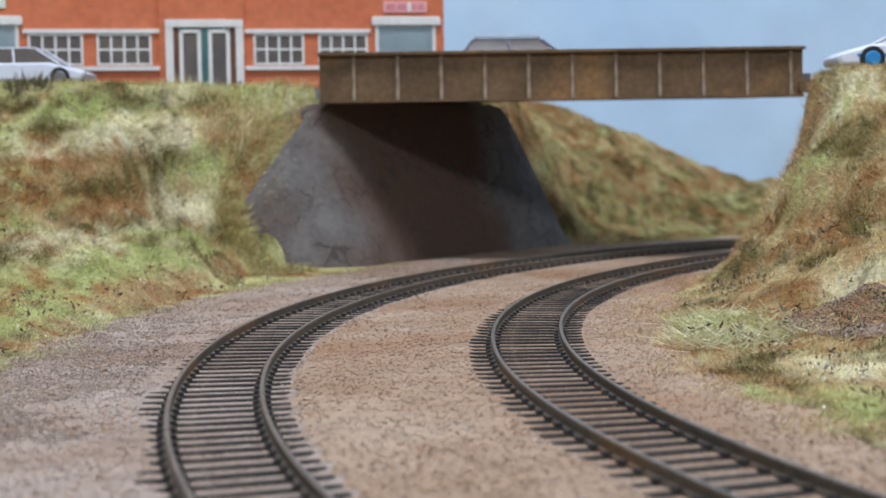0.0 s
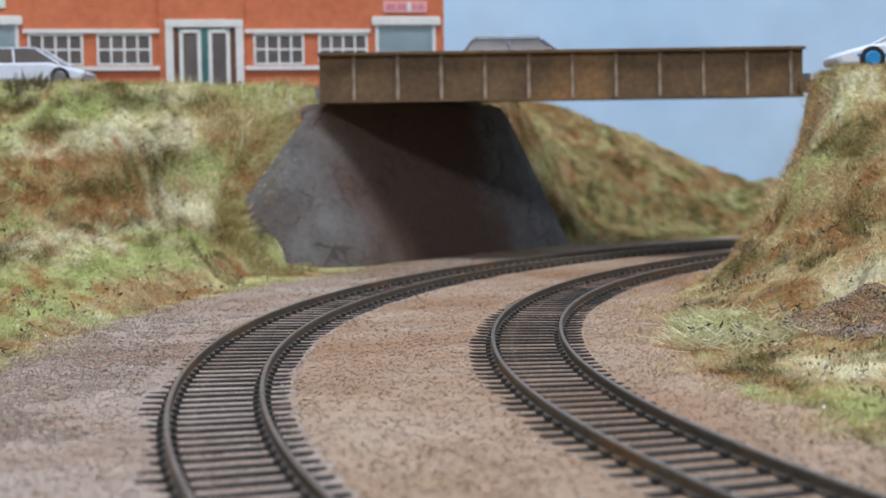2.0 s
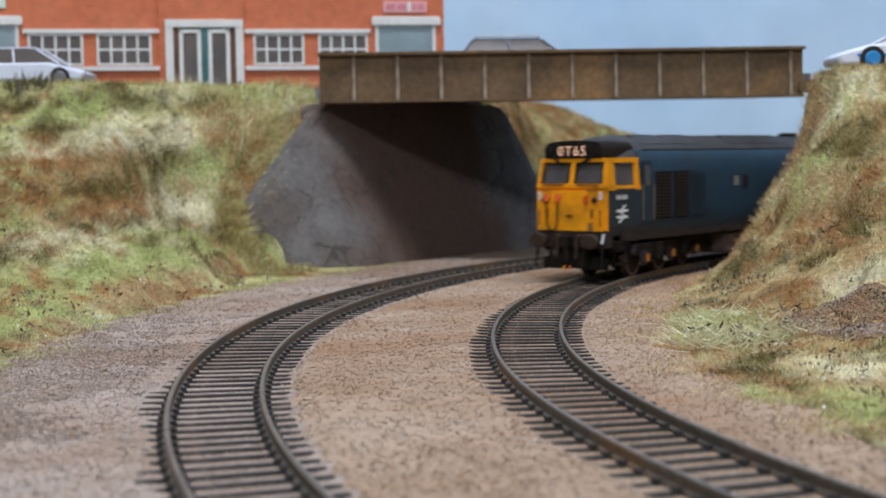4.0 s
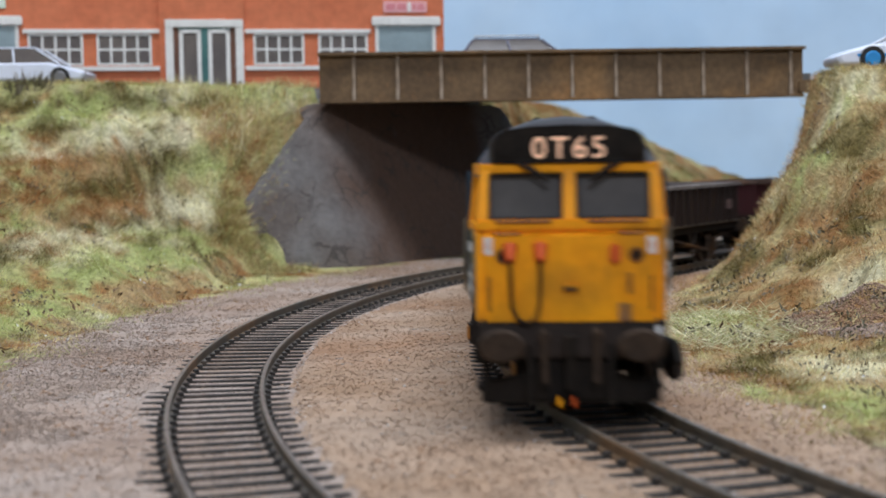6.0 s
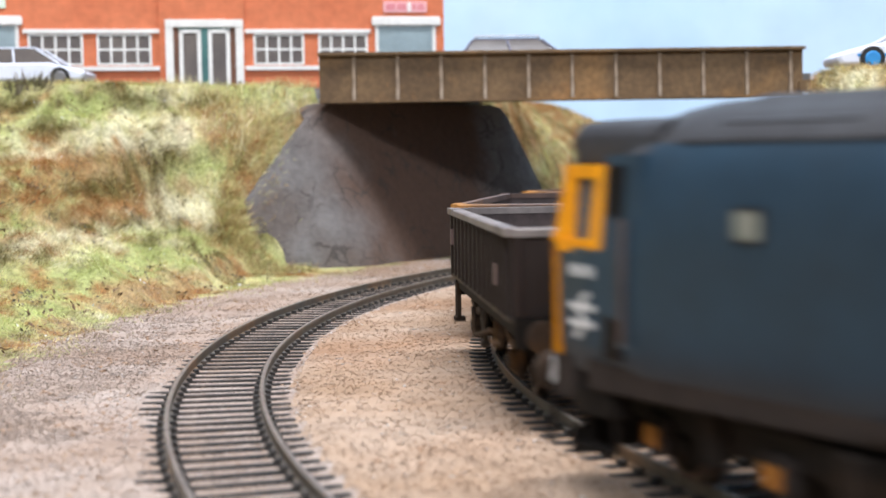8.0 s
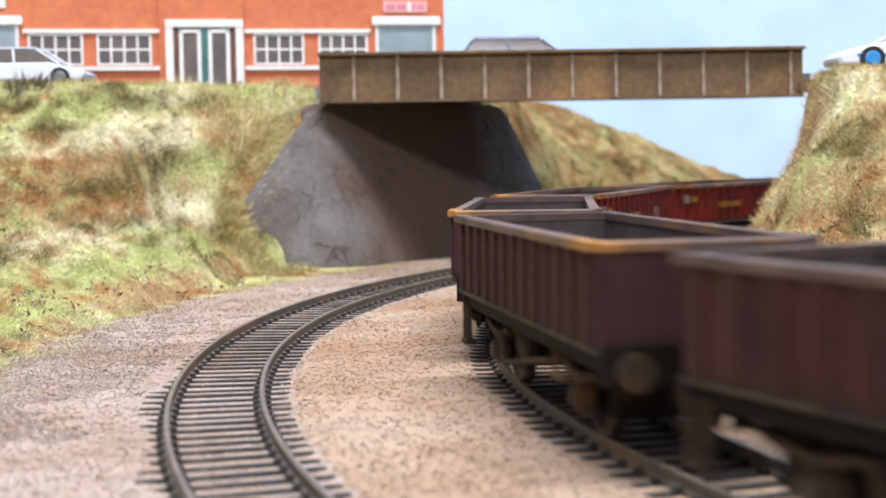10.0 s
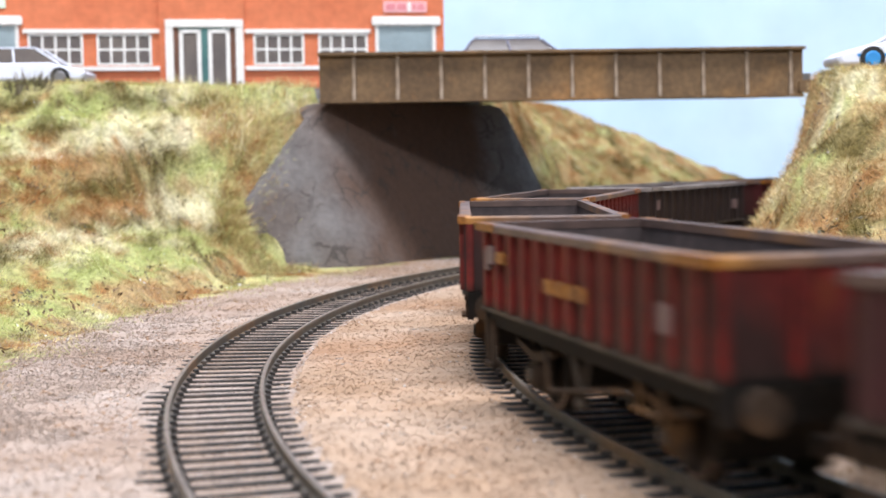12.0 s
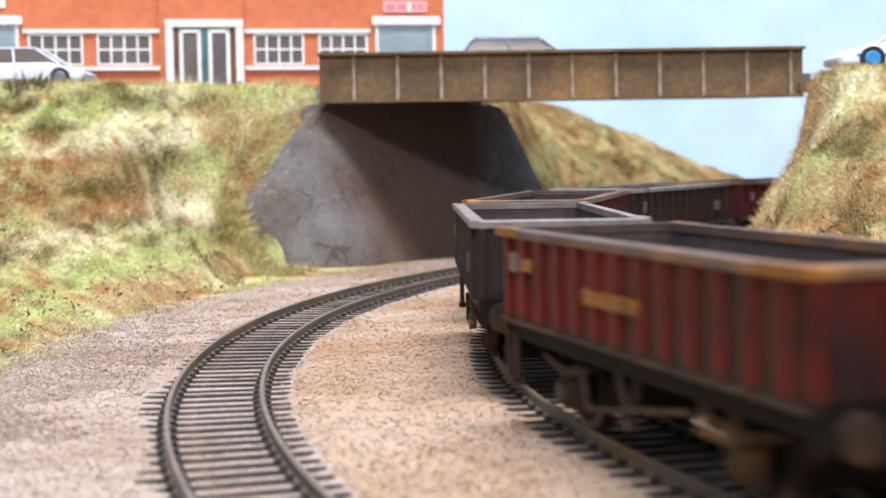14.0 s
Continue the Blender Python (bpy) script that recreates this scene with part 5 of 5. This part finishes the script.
        tx.matrix_basis = at(e * 129.95 * SHORT, 0, 45.9, 90, 0, 90 * e) @ pose(0, 0, 0, -4)
        tagged(tx, "lit white headcode characters" if e > 0 else "unlit headcode characters")
        # nose fittings
        for y in (-1, 1):
            loco_part("wiper", Shape().tube((e * 129.6, y * 8.7, 45.6), (e * 131.0, y * 3.4, 42.2), 0.36, 6).tube((e * 129.6, y * 7.6, 45.8), (e * 131.0, y * 4.2, 43.0), 0.22, 6), M["black"], c)
            loco_part("wiper_rail", Shape().tube((e * 131.4, y * 3, 35.6), (e * 131.4, y * 12.4, 35.6), 0.3, 6), M["gold"], c)
            loco_part("marker_light", Shape().tube((e * 131.3, y * 11.0, 30), (e * 132.1, y * 11.0, 30), 0.85, 18), M["black"], c, "round dark marker light", smooth=True)
            loco_part("light_bezel", Shape().loft([[(e * xx, y * 11.0 + q * math.cos(w), 30 + q * math.sin(w)) for w in [k * math.pi / 12 for k in range(24)]] for xx, q in ((131.5, 1.3), (132.2, 1.25), (132.2, 0.85), (131.5, 0.85))], caps=False), M["gold"], c, "brown bezel of the marker light", smooth=True)
            seal = Shape()
            for y0, y1, z0, z1 in ((1.3, 13.5, 36.0, 36.25), (1.3, 13.2, 43.25, 43.5), (1.3, 1.55, 36.1, 43.4), (13.1, 13.4, 36.1, 43.4)):
                xb, xt = e * (131.1 - (z0 - 34.4) * 0.226), e * (131.1 - (z1 - 34.4) * 0.226)
                seal.loft([[(xb - e, y * y0, z0), (xb + e * 0.12, y * y0, z0), (xb + e * 0.12, y * y1, z0), (xb - e, y * y1, z0)], [(xt - e, y * y0, z1), (xt + e * 0.12, y * y0, z1), (xt + e * 0.12, y * y1, z1), (xt - e, y * y1, z1)]])
            loco_part("window_seal", seal, M["black"], c, "black windscreen seal")
            loco_part("warning_plate", Shape().box(min(e * 131.5, e * 131.85), max(e * 131.5, e * 131.85), y * 13.5 - 0.7, y * 13.5 + 0.7, 30.2, 33.0), M["letter"], c, "small white and red warning plate")
            loco_part("warning_flash", Shape().prism([(y * 13.5 - 0.35, 30.6), (y * 13.5 + 0.3, 31.5), (y * 13.5 - 0.1, 31.6), (y * 13.5 + 0.4, 32.6), (y * 13.5 - 0.35, 31.7), (y * 13.5 + 0.05, 31.5)], "x", min(e * 131.8, e * 131.95), max(e * 131.8, e * 131.95)), M["orange"], c, "red flash")
            loco_part("grab_rail", Shape().tube((e * 132.0, y * 13.4, 20.8), (e * 132.0, y * 13.4, 26.6), 0.25, 6), M["gold"], c)
            loco_part("nose_rail", Shape().tube((e * 132.0, y * 8.2, 33.6), (e * 132.0, y * 12.4, 33.6), 0.25, 6), M["gold"], c)
            loco_part("lamp_iron", Shape().box(min(e * 131.5, e * 132.3), max(e * 131.5, e * 132.3), y * 9.8 - 0.35, y * 9.8 + 0.35, 23.6, 27.0), M["gold"], c)
            b = loco_part("buffer", Shape().tube((e * 129, y * 11.4, 13.8), (e * 135, y * 11.4, 13.8), 2.2, 14, 1.6), M["black"], c, smooth=True)
            head = Shape()
            head.loft([[(e * xx, y * 11.4 + 3.9 * k * math.cos(a), 13.8 + 2.8 * k * math.sin(a)) for a in [i * math.pi / 12 for i in range(24)]] for xx, k in ((135, 0.95), (136.2, 1.0), (136.8, 0.85))])
            loco_part("buffer_head", head, M["dull_brown"], b, "oval buffer head", smooth=True)
            loco_part("brake_hose", Shape().tube((e * 132.2, y * 6.8, 13.5), (e * 134.0, y * 6.6, 3.6), 0.45, 8), M["black"], c)
            loco_part("cab_step", Shape().box(min(e * 117, e * 125.5), max(e * 117, e * 125.5), y * 12.4, y * 16.2, 9.6, 13.4).box(min(e * 118, e * 124.5), max(e * 118, e * 124.5), y * 13.6, y * 16.0, 4.6, 5.6).box(min(e * 118, e * 119), max(e * 118, e * 119), y * 13.8, y * 14.6, 5.0, 10).box(min(e * 123.5, e * 124.5), max(e * 123.5, e * 124.5), y * 13.8, y * 14.6, 5.0, 10), M["black"], c, "sooty cab footstep", bevel=0.25)
            loco_part("plough_blade", Shape().prism([(y * 3.0, 3.0), (y * 14.2, 3.0), (y * 14.6, 6.8), (y * 3.6, 9.2)], "x", min(e * 127.4, e * 128.6), max(e * 127.4, e * 128.6)), M["black"], c, "sooty plough blade", bevel=0.3)
            loco_part("hose_valve", Shape().tube((e * 131.4, y * 4.4, 15.4), (e * 133.6, y * 4.4, 14.8), 0.9, 10).tube((e * 133.4, y * 4.4, 15.0), (e * 134.2, y * 4.2, 7.4), 0.55, 8), M["dull_brown"], c, "rusty hose valve")
            loco_part("brake_hose", Shape().tube((e * 131.6, y * 14.2, 13.5), (e * 133.0, y * 14.4, 4.0), 0.45, 8), M["black"], c)
        loco_part("orange_lamp", Shape().box(min(e * 131.5, e * 132.8), max(e * 131.5, e * 132.8), 7.4 * e - 0.9, 7.4 * e + 0.9, 28.6, 31.8), M["orange"], c, "orange plug socket", bevel=0.4)
        loco_part("data_label", Shape().box(min(e * 131.5, e * 131.85), max(e * 131.5, e * 131.85), 9.0 * e - 1.1, 9.0 * e + 1.1, 19.0, 22.0), M["rust"], c, "worn red label", bevel=0.1)
        loco_part("nose_hatch", Shape().box(min(e * 131.4, e * 132.2), max(e * 131.4, e * 132.2), -1.7, 1.7, 23.6, 25.6), M["yellow"], c, "small yellow nose step", bevel=0.5)
        loco_part("hatch_opening", Shape().box(min(e * 131.9, e * 132.35), max(e * 131.9, e * 132.35), -1.1, 1.1, 24.1, 24.8), M["dull_brown"], c)
        for y in (-7.9, -2.9):
            loco_part("jumper_plug", Shape().tube((e * 131.5, y * e - 2.0 * e, 31.6), (e * 133, y * e - 2.0 * e, 29.2), 1.3, 12, 0.8), M["orange"], c, "orange jumper plug", smooth=True)
        pts = [(-9.9, 29.4), (-9.8, 25), (-9.6, 21.5), (-8.6, 19.4), (-7.0, 18.8), (-5.6, 19.6), (-5.0, 22), (-4.9, 26), (-4.9, 29.4)]
        line_rings = []
        for i, p in enumerate(pts):
            q0, q1 = pts[max(i - 1, 0)], pts[min(i + 1, len(pts) - 1)]
            d = math.atan2(q1[1] - q0[1], q1[0] - q0[0])
            line_rings.append([(e * (132.7 + 0.32 * math.sin(w)), (p[0] - 0.32 * math.cos(w) * math.sin(d)) * e, p[1] + 0.32 * math.cos(w) * math.cos(d)) for w in [k * math.pi / 4 for k in range(8)]])
        cab_line = Shape().loft(line_rings)
        loco_part("jumper_cable", cab_line, M["black"], c, "black looped jumper cable", smooth=True)
        loco_part("buffer_beam", Shape().box(min(e * 126, e * 131.2), max(e * 126, e * 131.2), -15.2, 15.2, 11.0, 17.6), M["skirt"], c, "sooty brown buffer beam", bevel=0.4)
        loco_part("snow_plough", Shape().box(min(e * 124, e * 130.5), max(e * 124, e * 130.5), -6.5, 6.5, 3.4, 11.2), M["black"], c, bevel=0.8)
        loco_part("hose_cock", Shape().tube((e * 132.6, -1.9 * e, 4.6), (e * 133.6, -1.9 * e, 3.4), 0.34, 8), M["yellow"], c, "yellow hose cock")
        loco_part("hose_cock", Shape().tube((e * 132.6, 0.5 * e, 4.6), (e * 133.6, 0.5 * e, 3.4), 0.34, 8), M["orange"], c, "red hose cock")
        loco_part("heating_pipe", Shape().tube((e * 131.4, 14.6 * e, 16.4), (e * 132.4, 14.3 * e, 12.8), 0.45, 8), M["letter"], c, "white pipe end")
        loco_part("coupling_hook", Shape().box(min(e * 131, e * 135.4), max(e * 131, e * 135.4), -1.1, 1.1, 12.0, 15.2).tube((e * 134, 0, 13), (e * 134.4, 0, 6.4), 0.9, 8), M["black"], c)
        # bogie
        g = thing("bogie", "", "")
        g.parent = c
        g.matrix_basis = at(e * 82.0, 0, 0)
        loco_part("bogie_frame", Shape().box(-30, 30, -10.6, 10.6, 8.4, 11.8), M["black"], g)
        for sy in (-1, 1):
            loco_part("side_frame", Shape().prism([(-36, 8.6), (-33, 12), (33, 12), (36, 8.6), (30, 7.2), (22, 7.8), (14, 6.4), (4, 7.8), (-4, 7.8), (-14, 6.4), (-22, 7.8), (-30, 7.2)], "y", sy * 11.8, sy * 13.4), M["black"], g, bevel=0.3)
            for x in (-27, 0, 27):
                ax = loco_part("axle_box", Shape().box(x - 2.6, x + 2.6, sy * 12.8, sy * 15.2, 4.4, 9.4), M["skirt"], g, "grimy axle box", bevel=0.6)
                loco_part("axle_cover", Shape().box(x - 1.5, x + 1.5, sy * 15.0, sy * 15.5, 5.4, 8.4), M["amber"], ax, "amber axle box cover", bevel=0.3)
            for x in (-13.5, 13.5):
                loco_part("coil_spring", Shape().tube((x, sy * 14, 5.6), (x, sy * 14, 12), 2.0, 12), M["black"], g)
        for x in (-27, 0, 27):
            wheelset(g, x, 7.0, spun)
        bogies.append((g, e * 82.0))
    return c, bogies, spun


TRAIN_LOCO, LOCO_BOGIES, LOCO_WHEELS = loco()
WAGON_LOOKS = [
    ("sooty_brown", "pale_rim", "sooty brown open wagon with a pale worn rim", False, True),
    ("plum", "rust", "faded plum open wagon with a rusty rim", False, False),
    ("plum", "rust", "faded plum open wagon with a rusty rim", False, False),
    ("plum", "rust", "faded plum open wagon with a rusty rim", False, False),
    ("red", "rust", "dirty red open wagon with faded yellow lettering", True, True),
    ("red", "rust", "dirty red open wagon with faded yellow lettering", True, False),
    ("red", "rust", "dirty red open wagon with faded yellow lettering", True, False),
    ("sooty_brown", "pale_rim", "sooty brown open wagon with a pale worn rim", False, True),
    ("maroon", "rust", "maroon open wagon with faded yellow lettering", True, True),
    ("sooty_brown", "pale_rim", "sooty brown open wagon with a pale worn rim", False, True),
    ("maroon", "rust", "weathered maroon open wagon with a rusty rim", False, True),
    ("plum", "rust", "faded plum open wagon with a rusty rim", False, False),
]
WAGONS = [wagon(a, b, d, e, f) for a, b, d, e, f in WAGON_LOOKS]


def along(t):
    """Where the locomotive's middle is on its line, in mm."""
    u = t - 7.0
    return 109.23 + 137.67 * u + 0.1589 * u * u - 0.128 * u ** 3


def riding(s, half):
    xa, ya, _ = line_at(INNER_C, INNER_R, s + half)
    xb, yb, _ = line_at(INNER_C, INNER_R, s - half)
    return at((xa + xb) / 2, (ya + yb) / 2, 0, 0, 0, math.degrees(math.atan2(ya - yb, xa - xb)))


def heading(s, half):
    xa, ya, _ = line_at(INNER_C, INNER_R, s + half)
    xb, yb, _ = line_at(INNER_C, INNER_R, s - half)
    return math.atan2(ya - yb, xa - xb)


def turn_between(a, b):
    return math.degrees((a - b + math.pi) % (2 * math.pi) - math.pi)


def roll_wheels(spun, fast):
    for w, x, r in spun:
        walk(w, [(t, at(x, 0, r, 0, math.degrees((along(t) - along(0)) / r), 0)) for t in fast])


def motions():
    times = [0.2 * i for i in range(71)]
    fast = [1 / 15 * i for i in range(211)]
    walk(TRAIN_LOCO, [(t, riding(along(t), 82.0)) for t in times])
    for g, x in LOCO_BOGIES:
        walk(g, [(t, at(x, 0, 0, 0, 0, turn_between(heading(along(t) + x, 27), heading(along(t), 82.0)))) for t in times])
    roll_wheels(LOCO_WHEELS, fast)
    for i, (w, spun) in enumerate(WAGONS):
        walk(w, [(t, riding(along(t) - 207 - 117 * i, 28.0)) for t in times])
        roll_wheels(spun, fast)


motions()
